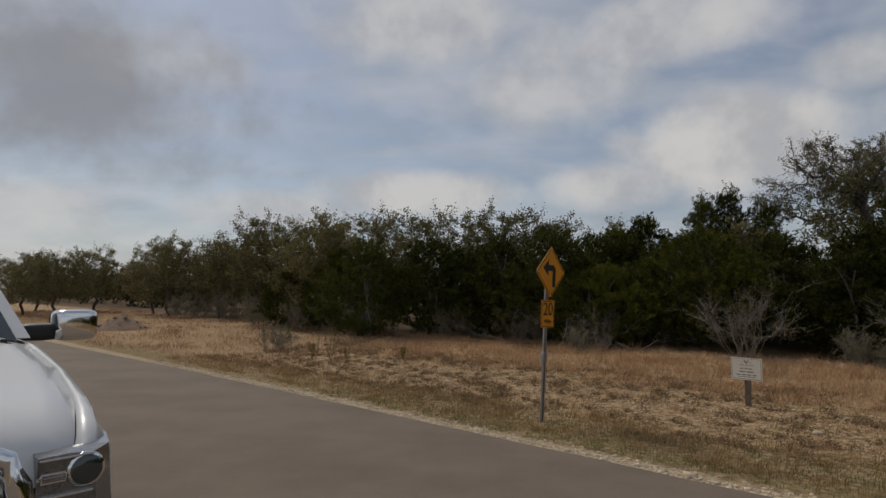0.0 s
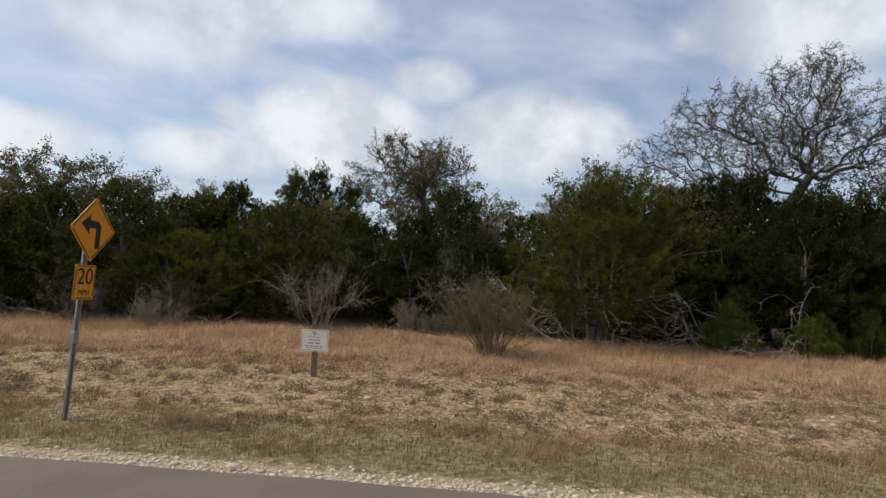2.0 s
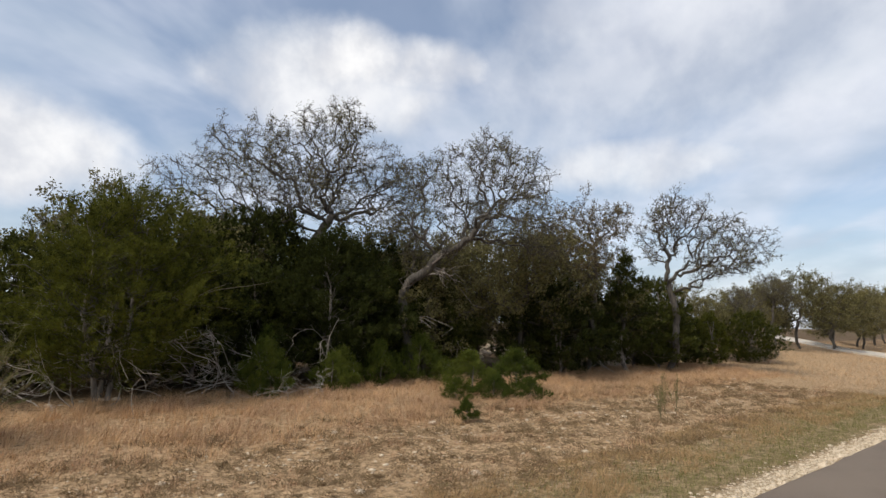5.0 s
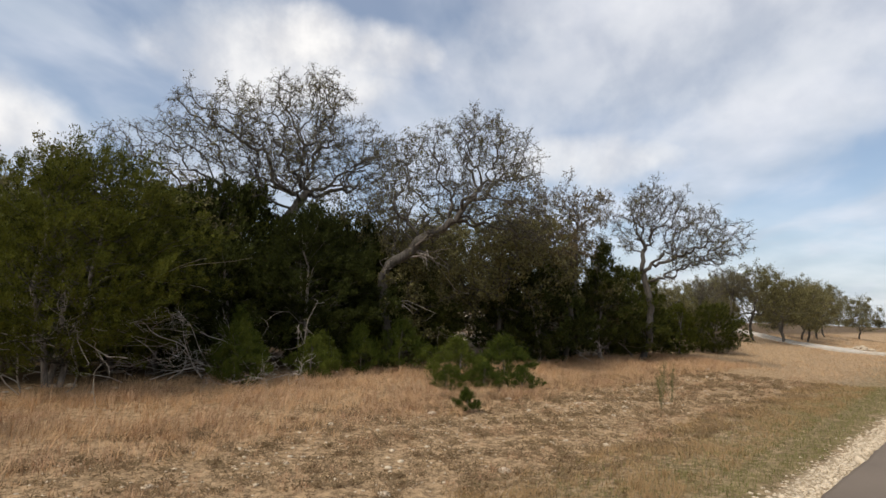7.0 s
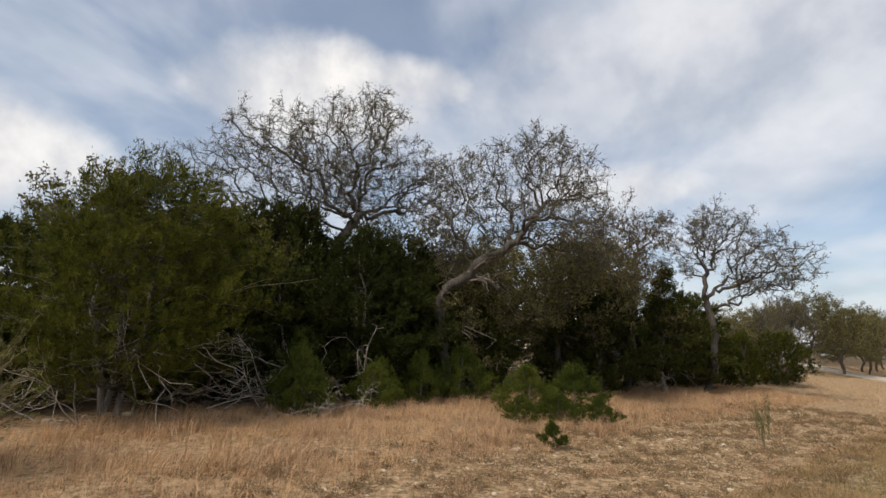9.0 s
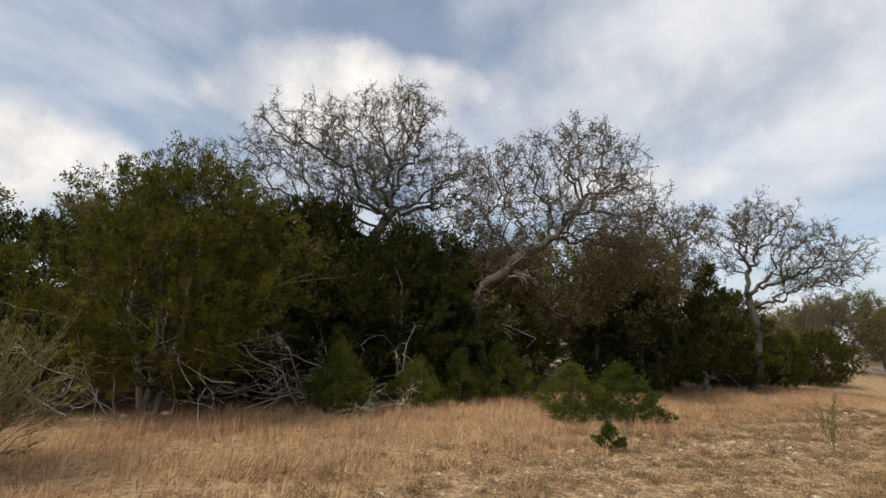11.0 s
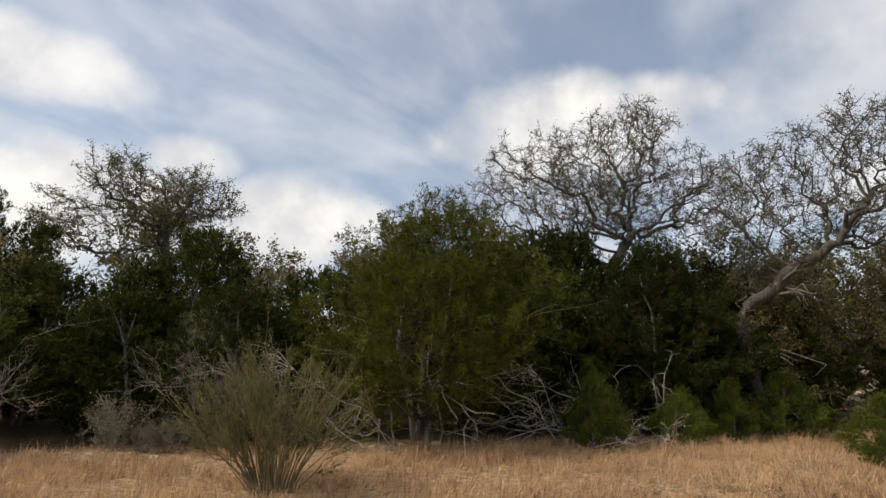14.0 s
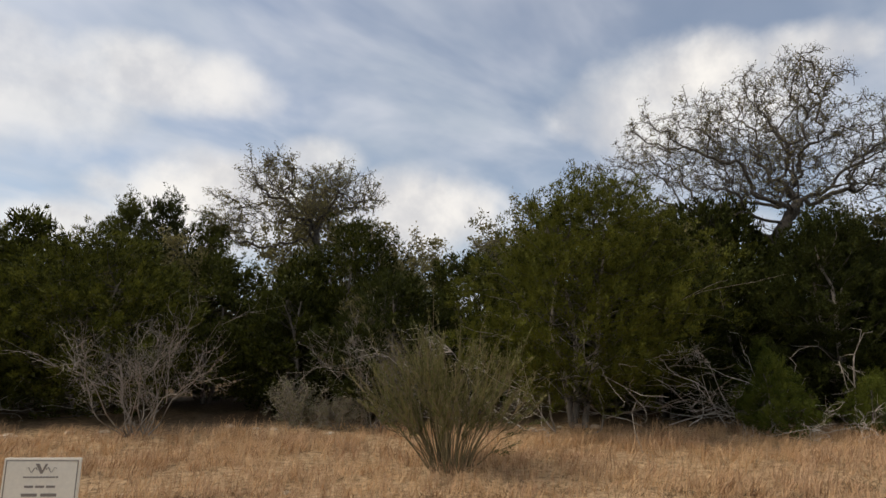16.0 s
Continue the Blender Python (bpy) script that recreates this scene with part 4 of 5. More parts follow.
def lot_sign(x, y, turn):
    ob = new("lot_sign")
    z0 = ground_z(x, y)
    part("stake", box(0.085, 0.085, 0.95, 0, 0.05, 0.22, 0.006), M_STAKE, ob, "weathered brown timber stake")
    board = part("board", rounded_plate(0.515, 0.39, 0.006, 0.018), M_PANEL, ob, "cream board with grey border")
    board.matrix_basis = pose(0, -0.012, 0.665)
    for w, h, px, pz in ((0.49, 0.007, 0, 0.178), (0.49, 0.007, 0, -0.178), (0.007, 0.349, 0.2415, 0), (0.007, 0.349, -0.2415, 0)):
        b = part("border", rounded_plate(w, h, 0.002, 0.002, 1), M_INK, board)
        b.matrix_basis = pose(px, -0.002, pz)
    # emblem: a wedge with curling sprigs
    e = part("emblem", flat_shape([(-0.045, 0.158), (-0.018, 0.158), (0.004, 0.112), (0.024, 0.158), (0.040, 0.158), (0.008, 0.092), (-0.006, 0.092)], 0.002), M_INK, board)
    e.matrix_basis = pose(0, -0.002, 0)
    for sg in (-1, 1):
        wood = Wood()
        t = np.linspace(0, 1, 14)
        pts = np.stack([sg * (0.03 + 0.07 * t), 0 * t - 0.002, 0.117 + 0.016 * np.sin(t * 9)], 1)
        wood.tube(list(pts), 0.0035 * (1 - 0.6 * t), 4)
        child("sprig", wood.mesh("sprig"), M_INK, board)
    # lines of writing too small or too private to letter
    for pz, w, h, k in ((0.068, 0.24, 0.010, 11), (0.005, 0.22, 0.015, 3), (-0.050, 0.26, 0.020, 2), (-0.105, 0.36, 0.016, 4), (-0.140, 0.30, 0.012, 4)):
        for i in range(k):
            ww = w / k * 0.82
            b = part("text_bar", rounded_plate(ww, h, 0.002, 0.002, 1), M_INK, board)
            b.matrix_basis = pose(-w / 2 + (i + 0.5) * w / k, -0.002, pz)
    ob.matrix_basis = pose(x, y, z0, 0, 0, turn)
    return tagged(ob, "cream notice board with grey lettering on a timber stake", "sign")


lot_sign(4.86, 10.57, -40)


# ---- shrubs and fallen wood ----
def broom(seed, h, spread, stems):
    r = np.random.RandomState(seed)
    ob = new("broom_shrub")
    for i in range(stems):
        wood, P, W = Wood(), [], []
        a, q = r.uniform(0, 6.283), math.sqrt(r.uniform(0.02, 1))
        e = np.array((spread * q * math.cos(a), spread * q * math.sin(a), h * r.uniform(0.55, 1.0) * (1 - 0.40 * q * q)))
        b0 = np.array((0.24 * q * math.cos(a), 0.24 * q * math.sin(a), -0.05))
        w = wander(r, b0, e, 6, 0.16)
        w[1:4, 2] += 0.05 * h
        wood.tube(w, taper(6, 0.009, 0.003), 3)
        for k in range(4):
            st = w[r.randint(2, 6)]
            d = (e - b0) / np.linalg.norm(e - b0) + r.normal(0, 0.24, 3)
            w2 = wander(r, st, st + d * h * r.uniform(0.15, 0.36), 3, 0.18)
            wood.tube(w2, taper(3, 0.005, 0.002), 3)
            n = 36
            t = r.uniform(0.1, 1, n)[:, None]
            P.append(w2[0] + (w2[3] - w2[0]) * t + r.normal(0, 0.016, (n, 3)))
            W.append(np.repeat(d[None], n, 0) + r.normal(0, 0.30, (n, 3)))
        me = joined("branch", [(wood.v, wood.f), leaf_arrays(r, np.concatenate(P), 0.055, 0.006, 0.1, np.concatenate(W))])
        me.materials.append(M_BROOM_STEM)
        child("branch", me, M_BROOM, ob)
    return tagged(ob, "tall feathery grey-green broom shrub in dry grass", "shrub")


stand(broom(41, 2.0, 1.12, 95), 9.35, 11.05)


def bare_shrub(seed, h, spread, stems, leaves=0, label="bare silvery many-stemmed shrub at the wood's edge", mat=None):
    r = np.random.RandomState(seed)
    ob = new("bare_shrub" if not leaves else "grey_shrub")
    tips = []
    for i in range(stems):
        wood = Wood()
        a, q = 6.283 * i / stems + r.uniform(-0.3, 0.3), r.uniform(0.25, 1)
        e = np.array((spread * q * math.cos(a), spread * q * math.sin(a), h * r.uniform(0.55, 0.95) * (1 - 0.45 * q * q)))
        w = wander(r, (0.12 * math.cos(a), 0.12 * math.sin(a), -0.05), e, 8, 0.5)
        wood.tube(w, taper(8, 0.0065 * h, 0.004), 5)
        for k in range(8):
            st = w[r.randint(3, 9)]
            d = (e / np.linalg.norm(e)) + r.normal(0, 0.55, 3) + (0, 0, 0.2)
            w2 = wander(r, st, st + d * h * r.uniform(0.10, 0.22), 4, 0.7)
            wood.tube(w2, taper(4, 0.005, 0.003), 3)
            for m in range(7):
                s3 = w2[r.randint(1, 5)]
                w3 = wander(r, s3, s3 + (d + r.normal(0, 0.8, 3)) * h * r.uniform(0.04, 0.10), 2, 0.6)
                wood.tube(w3, taper(2, 0.0035, 0.002), 3)
                tips += [w3[1], w3[2]]
        child("stem", wood.mesh("stem"), mat or M_TWIG, ob)
    if leaves:
        tips = np.array(tips)
        v, f = leaf_arrays(r, tips[r.choice(len(tips), leaves)] + r.normal(0, 0.03, (leaves, 3)), 0.04, 0.012)
        child("foliage", mesh_from("foliage", v, f), M_SAGE, ob)
    return tagged(ob, label, "shrub")


sh = stand(bare_shrub(51, 2.1, 1.5, 15), 7.2, 16.3)
again(sh, 10.9, 14.7, 100, 0.9, 1.15)
lo_sh = stand(bare_shrub(52, 0.95, 0.75, 14, 2600, "low grey-green leafy shrub beside the wood"), 9.8, 15.6)
again(lo_sh, 10.3, 14.9, 80, 0.7)
again(lo_sh, 3.0, 18.2, 30, 0.9)
again(sh, 1.2, 20.4, 200, 0.7)
again(sh, 3.9, 19.4, 40, 0.75)
again(lo_sh, -7.0, 18.6, 10, 0.9)
for x, y, t, k in ((-5.2, 24.0, 10, 1.6), (-8.6, 26.0, 60, 1.7), (-1.0, 22.6, 120, 1.5), (1.6, 21.2, 200, 1.4), (-12.0, 29.4, 30, 1.8), (-16.0, 33.6, 80, 1.8), (-20.0, 36.4, 140, 1.9)):
    again(lo_sh, x, y, t, k)
again(lo_sh, 37.2, -9.0, 70, 1.0)


def fallen(seed, ln, rise, kids, label, r0=0.03):
    """A bleached fallen branch with its forks."""
    r = np.random.RandomState(seed)
    wood = Wood()
    w = wander(r, (0, 0, 0.02), (ln, 0, rise), 9, 0.45)
    wood.tube(w, taper(9, r0, r0 * 0.25), 6)
    for i in range(kids):
        k = r.randint(2, 10)
        d = np.array((0.8, r.normal(0, 0.7), r.normal(0.15, 0.5)))
        e = w[k] + d * ln * r.uniform(0.14, 0.4)
        e[2] = max(e[2], 0.02)
        w2 = wander(r, w[k], e, 5, 0.5)
        wood.tube(w2, taper(5, r0 * 0.45, r0 * 0.15), 5)
        for m in range(3):
            s3 = w2[r.randint(2, 6)]
            w3 = wander(r, s3, s3 + (d + r.normal(0, 0.6, 3)) * ln * r.uniform(0.06, 0.15), 3, 0.6)
            w3[:, 2] = np.maximum(w3[:, 2], 0.01)
            wood.tube(w3, taper(3, r0 * 0.25, r0 * 0.1), 4)
    ob = new("fallen_branch")
    child("wood", wood.mesh("wood"), M_DEADWOOD, ob)
    return tagged(ob, label, "branch", "fallen branches")


F_LABEL = "bleached grey fallen branch lying under juniper trees"
fb = [fallen(61, 2.4, 1.3, 12, F_LABEL, 0.014), fallen(62, 2.2, 0.3, 9, F_LABEL, 0.013), fallen(63, 1.7, 1.5, 14, F_LABEL, 0.012), fallen(64, 2.8, 0.5, 13, F_LABEL, 0.012)]


def lay(ob, x, y, turn, size=1.0, tip=0.0, lift=0.0):
    ob.matrix_basis = Matrix.LocRotScale((x, y, ground_z(x, y) + lift), Euler((0, radians(tip), radians(turn))), (size, size, size))


lay(fb[0], 17.2, 9.3, 145)
lay(fb[1], 15.4, 11.0, -40)
lay(fb[2], 14.0, 12.9, 140)
lay(fb[3], 13.2, 12.4, 120)
for i, (x, y, t, k) in enumerate(((16.2, 10.2, 170, 1.0), (17.9, 8.6, 200, 0.9), (15.6, 10.7, 20, 1.0), (13.2, 13.2, 90, 1.1), (12.4, 13.4, 160, 1.0), (14.9, 11.3, 100, 0.9), (17.4, 9.5, 60, 0.8), (18.2, 8.2, 120, 0.8), (16.6, 10.0, 30, 0.9),
                                  (4.9, 18.6, 40, 1.0), (3.9, 18.9, 100, 1.1), (5.6, 18.5, 150, 0.9), (2.6, 19.6, 70, 1.0), (0.8, 20.4, 130, 0.9), (12.7, 12.5, 150, 1.1), (12.9, 12.3, 115, 1.2), (13.0, 12.0, 170, 0.9), (16.9, 9.4, 120, 1.0), (16.6, 9.7, 160, 1.0), (15.1, 10.9, 60, 0.9), (18.6, 7.6, 40, 0.9), (17.0, 9.1, 200, 0.9), (26.4, -0.4, 100, 1.0), (28.6, -2.0, 50, 1.0), (27.6, -1.0, 150, 0.9))):
    lay(copy_thing(fb[i % 4], Matrix()), x, y, t, k)


# ---- the parked pickup truck: x ahead from the front bumper, y to its left ----
M_WHITE = plain("white_car_paint", (0.62, 0.62, 0.61), 0.38, 0, 0.02, 2, 0, 0.6)
M_CHROME = plain("chrome", (0.80, 0.80, 0.80), 0.07, 1.0, 0.03)
M_TRIM = plain("black_plastic_trim", (0.018, 0.018, 0.018), 0.55)
M_TYRE = plain("tyre_rubber", (0.022, 0.021, 0.020), 0.85)
M_LENS = plain("grey_lamp_housing", (0.16, 0.155, 0.15), 0.16, 0.5, 0.45, 9, 0, 1.0)
M_RED = plain("red_lamp_lens", (0.35, 0.015, 0.012), 0.15)
M_GLASS, _t, _b = material("tinted_glass")
_b.inputs["Base Color"].default_value = (0.03, 0.04, 0.04, 1)
_b.inputs["Roughness"].default_value = 0.04
_b.inputs["Coat Weight"].default_value = 1.0


def loft(rows, close=False):
    """A skin over rows of points, all of one length."""
    bm = bmesh.new()
    vs = [[bm.verts.new(p) for p in row] for row in rows]
    n = len(rows[0])
    for a, b in zip(vs, vs[1:]):
        for k in range(n if close else n - 1):
            bm.faces.new((a[k], a[(k + 1) % n], b[(k + 1) % n], b[k]))
    if close:
        bm.faces.new(vs[0])
        bm.faces.new(vs[-1][::-1])
    bmesh.ops.recalc_face_normals(bm, faces=bm.faces[:])
    return bm


def pillow(w, d, h, x, y, z, p=0.42):
    """A box with softly rounded faces."""
    bm = bmesh.new()
    bmesh.ops.create_uvsphere(bm, u_segments=28, v_segments=18, radius=1)
    for v in bm.verts:
        c = [math.copysign(abs(q) ** p, q) for q in v.co]
        v.co = Vector((x + c[0] * w / 2, y + c[1] * d / 2, z + c[2] * h / 2))
    return bm


def turned(profile, seg=28):
    """A ring about the y axis from (radius, y) points."""
    return loft([[(rr * math.cos(6.28319 * k / seg), yy, rr * math.sin(6.28319 * k / seg)) for k in range(seg)] for rr, yy in profile], True)


def edge(x):
    """Height of the fender's inner edge, and the outer and inner half widths, along the truck."""
    xs = (0.09, 0.14, 0.22, 0.32, 0.45, 0.9, 1.5, 2.6, 3.95)
    zs_ = (1.275, 1.315, 1.355, 1.385, 1.41, 1.48, 1.555, 1.58, 1.58)
    yo = (0.85, 0.895, 0.925, 0.935, 0.94, 0.955, 0.99, 1.01, 1.0)
    yi = (0.755, 0.775, 0.795, 0.82, 0.845, 0.895, 0.90, 0.88, 0.88)
    return [float(np.interp(-x, xs, v)) for v in (zs_, yo, yi)]


def truck():
    ob = new("pickup_truck")
    # fenders, doors and bed sides
    for sg in (1, -1):
        rows = []
        for x in (-0.09, -0.14, -0.22, -0.32, -0.45, -0.65, -0.9, -1.2, -1.5, -2.6, -3.95):
            zh, yo, yi = edge(x)
            rows.append([(x, sg * y, z) for y, z in ((yi, zh - 0.05), (yi, zh), ((yi + yo) / 2, zh - 0.012), (yo - 0.05, zh - 0.045), (yo, zh - 0.13), (yo + 0.01, 1.0), (yo, 0.72), (yo - 0.06, 0.52), (yo - 0.2, 0.50))])
        part("side_panel", loft(rows), M_WHITE, ob, "", True)
        rows = [[(x, sg * y, z) for y, z in ((0.82, 1.02), (0.84, 1.50), (0.88, 1.54), (0.97, 1.53), (1.0, 1.40), (1.01, 1.0), (1.0, 0.72), (0.94, 0.55))] for x in (-4.02, -4.4, -5.0, -5.75)]
        part("bed_side", loft(rows), M_WHITE, ob, "", True)
        door_edges = (-1.62, -2.70, -3.62)
        for x in door_edges:
            part("door_seam", box(0.008, 0.006, 0.80, x, sg * 1.009, 1.05), M_TRIM, ob)
        for x in (-2.5, -3.45):
            part("door_handle", box(0.20, 0.035, 0.035, x, sg * 1.02, 1.28, 0.01), M_CHROME, ob, "chrome door handle")
        # side windows
        for x0, x1, xt0, xt1 in ((-1.80, -2.66, -2.22, -2.66), (-2.74, -3.66, -2.74, -3.50)):
            bm = loft([[(x0, sg * 0.915, 1.60), (x1, sg * 0.915, 1.60)], [(xt0, sg * 0.765, 2.02), (xt1, sg * 0.765, 2.02)]])
            part("side_window", bm, M_GLASS, ob)
        # mirror on its arm
        mi = part("mirror", pillow(0.17, 0.25, 0.20, -2.0, sg * 1.255, 1.625), M_CHROME, ob, "chrome door mirror", True)
        part("mirror_arm", pillow(0.13, 0.26, 0.11, -2.02, sg * 1.07, 1.585, 0.6), M_TRIM, mi, "black arm")
        part("mirror_back", pillow(0.04, 0.24, 0.19, -2.085, sg * 1.255, 1.625), M_TRIM, mi)
        part("mirror_glass", box(0.006, 0.21, 0.15, -2.108, sg * 1.27, 1.625), M_CHROME, mi)
        # headlamp: housing, chrome ring, projector, indicator
        hl = part("headlight", loft([[(x, sg * y, z) for y, z in pts] for x, pts in ((-0.02, ((0.62, 1.00), (0.63, 1.275), (0.72, 1.278), (0.80, 1.272), (0.82, 1.01))), (-0.10, ((0.61, 0.98), (0.625, 1.285), (0.74, 1.288), (0.875, 1.275), (0.895, 1.0))), (-0.30, ((0.61, 1.0), (0.625, 1.285), (0.78, 1.285), (0.925, 1.275), (0.945, 1.04))))], True), M_LENS, ob, "clear headlamp with grey housing", False)
        for nm, rr, dx, mt in (("lamp_ring", 0.062, 0.0, M_CHROME), ("projector", 0.052, 0.010, M_GLASS)):
            bm = bmesh.new()
            bmesh.ops.create_uvsphere(bm, u_segments=20, v_segments=10, radius=rr, matrix=Matrix.Translation((-0.015 + dx, sg * 0.775, 1.215)) @ Matrix.Diagonal((0.22, 1, 1, 1)))
            part(nm, bm, mt, hl, "", True)
        part("indicator", box(0.02, 0.10, 0.036, -0.014, sg * 0.675, 1.205, 0.012), M_CHROME, hl)
        part("indicator_lens", box(0.02, 0.085, 0.022, -0.008, sg * 0.675, 1.205, 0.008), M_LENS, hl)
        for z in (1.268, 1.14, 1.06):
            part("lamp_trim", box(0.02, 0.17, 0.008, -0.014, sg * 0.715, z, 0.003), M_CHROME, hl)
        part("tail_light", box(0.06, 0.14, 0.42, -5.75, sg * 0.95, 1.25, 0.02), M_RED, ob)
        for x in (-1.0, -4.75):
            wh = new("wheel")
            wh.parent = ob
            wh.matrix_basis = pose(x, sg * 0.86, 0.40)
            part("tyre", turned([(0.24, -0.13), (0.36, -0.13), (0.395, -0.10), (0.40, 0), (0.395, 0.10), (0.36, 0.13), (0.24, 0.13)]), M_TYRE, wh, "", True)
            part("rim", turned([(0.05, -0.11), (0.24, -0.10), (0.245, 0.0), (0.24, 0.10), (0.05, 0.11)]), M_CHROME, wh, "", False)
            part("wheel_arch", loft([[(x + rr * math.cos(a), sg * yy, 0.42 + rr * math.sin(a)) for rr, yy in ((0.44, 0.80), (0.44, 1.016), (0.48, 1.020), (0.50, 1.012))] for a in np.linspace(-0.1, 3.24, 19)]), M_TRIM, ob)
    # hood with a raised middle
    rows = []
    for x in (-0.09, -0.14, -0.22, -0.32, -0.45, -0.65, -0.9, -1.2, -1.47):
        z, _o, w = edge(x)
        w -= 0.006
        rows.append([(x, w * f, z + dz) for f, dz in ((1.0, -0.05), (1.0, 0.0), (0.86, 0.03), (0.66, 0.042), (0.56, 0.072), (0.3, 0.085), (0, 0.088), (-0.3, 0.085), (-0.56, 0.072), (-0.66, 0.042), (-0.86, 0.03), (-1.0, 0.0), (-1.0, -0.05))])
    rows.insert(0, [(-0.045, y * 0.985, min(z, 1.262) - 0.045) for _x, y, z in rows[0]])
    rows.insert(0, [(-0.03, y, min(z, 1.20) - 0.02) for _x, y, z in rows[0]])
    part("hood", loft(rows), M_WHITE, ob, "white hood with a raised middle", True)
    part("cowl", box(0.25, 1.62, 0.06, -1.52, 0, 1.56, 0.02), M_TRIM, ob)
    # cab
    rows = [[(-1.55, y, 1.575) for y in (0.86, 0.4, 0, -0.4, -0.86)], [(-2.15, y, 2.04) for y in (0.72, 0.38, 0, -0.38, -0.72)]]
    part("windscreen", loft(rows), M_GLASS, ob, "dark reflecting windscreen", True)
    for sg in (1, -1):
        part("roof_pillar", loft([[(-1.58, sg * 0.85, 1.58), (-1.58, sg * 0.93, 1.58), (-1.74, sg * 0.93, 1.58)], [(-2.12, sg * 0.70, 2.055), (-2.12, sg * 0.765, 2.045), (-2.24, sg * 0.765, 2.045)]]), M_WHITE, ob)
        part("roof_pillar", loft([[(-2.64, sg * 0.915, 1.58), (-2.76, sg * 0.915, 1.58)], [(-2.64, sg * 0.76, 2.04), (-2.76, sg * 0.76, 2.04)]]), M_TRIM, ob)
        part("roof_pillar", loft([[(-3.62, sg * 0.93, 1.58), (-3.95, sg * 0.93, 1.58), (-3.97, sg * 0.86, 1.58)], [(-3.45, sg * 0.765, 2.04), (-3.80, sg * 0.765, 2.04), (-3.84, sg * 0.70, 2.04)]]), M_WHITE, ob)
    part("roof", loft([[(x, y, z + 0.04 * (1 - (y / 0.78) ** 2)) for y in (0.775, 0.73, 0.4, 0, -0.4, -0.73, -0.775)] for x, z in ((-2.08, 2.035), (-2.25, 2.065), (-3.0, 2.08), (-3.7, 2.065), (-3.84, 2.035))]), M_WHITE, ob, "", True)
    part("rear_window", loft([[(-3.96, y, 1.58) for y in (0.86, -0.86)], [(-3.83, y, 2.04) for y in (0.70, -0.70)]]), M_GLASS, ob)
    part("cab_back", box(0.04, 1.86, 0.60, -3.97, 0, 1.21), M_WHITE, ob)
    part("bed_floor", box(1.76, 1.66, 0.05, -4.88, 0, 1.0), M_TRIM, ob)
    part("tailgate", box(0.06, 1.80, 0.55, -5.75, 0, 1.26, 0.015), M_WHITE, ob)
    part("chassis", box(5.2, 1.1, 0.22, -2.9, 0, 0.56, 0.03), M_TRIM, ob)
    # grille with a chrome surround, crossbars and mesh; bumpers
    gl = part("grille", box(0.05, 1.02, 0.34, -0.06, 0, 1.07, 0.03), M_TRIM, ob, "dark mesh grille")
    half = [(0.0, 1.345), (0.32, 1.34), (0.46, 1.325), (0.535, 1.285), (0.575, 1.20), (0.595, 1.08), (0.58, 0.95), (0.50, 0.89), (0.0, 0.87)]
    for sg in (1, -1):
        ring = Wood()
        ring.tube([np.array((-0.02, sg * y, z)) for y, z in half], [0.042] * len(half), 12)
        child("grille_surround", ring.mesh("grille_surround"), M_CHROME, gl, "rounded chrome surround")
    for w, h, y, z in ((1.05, 0.05, 0, 1.07), (0.05, 0.34, 0, 1.07)):
        part("grille_bar", box(0.09, w, h, -0.015, y, z, 0.018), M_CHROME, gl, "chrome bar")
    for i in range(15):
        for a in (40, -40):
            b = part("mesh_wire", box(0.012, 0.012, 0.42), M_STEEL, gl)
            b.matrix_basis = pose(-0.03, -0.46 + i * 0.066, 1.07, a)
    part("front_bumper", box(0.22, 1.96, 0.24, -0.02, 0, 0.68, 0.06), M_CHROME, ob, "chrome front bumper", True)
    part("air_dam", box(0.16, 1.7, 0.16, -0.06, 0, 0.50, 0.04), M_TRIM, ob)
    part("rear_bumper", box(0.20, 1.9, 0.20, -5.86, 0, 0.66, 0.04), M_CHROME, ob)
    s0, d0 = -1.80, -5.92
    x, y = at(s0, d0)
    ob.matrix_basis = pose(x, y, 0.03, 0, 0, math.degrees(math.atan2(U.y, U.x)))
    return tagged(ob, "white pickup truck with chrome mirrors parked on the road", "truck")


truck()


def dead_snag(x, y, h, seed, tx, ty):
    r = np.random.RandomState(seed)
    ob = new("dead_sapling")
    w = Wood()
    a = wander(r, (0, 0, -0.1), (tx, ty, h), 8, 0.45)
    w.tube(a, taper(8, 0.020, 0.008), 5)
    child("stem", w.mesh("stem"), M_TWIG, ob)
    for i in range(8):
        w = Wood()
        st = a[r.randint(3, 9)]
        d = np.array((r.normal(0, 0.6), r.normal(0, 0.6), r.normal(0.1, 0.4)))
        w.tube(wander(r, st, st + d * h * 0.35, 4, 0.6), taper(4, 0.009, 0.003), 4)
        child("branch", w.mesh("branch"), M_TWIG, ob)
    stand(ob, x, y)
    return tagged(ob, "bleached crooked dead sapling leaning among junipers", "dead tree")


dead_snag(17.7, 8.4, 1.9, 92, 0.2, -0.3)
dead_snag(13.3, 12.2, 2.4, 93, -0.5, 0.5)
dead_snag(13.5, 11.7, 2.2, 94, 0.15, 0.1)
dead_snag(29.0, -2.6, 2.4, 95, -0.4, 0.4)


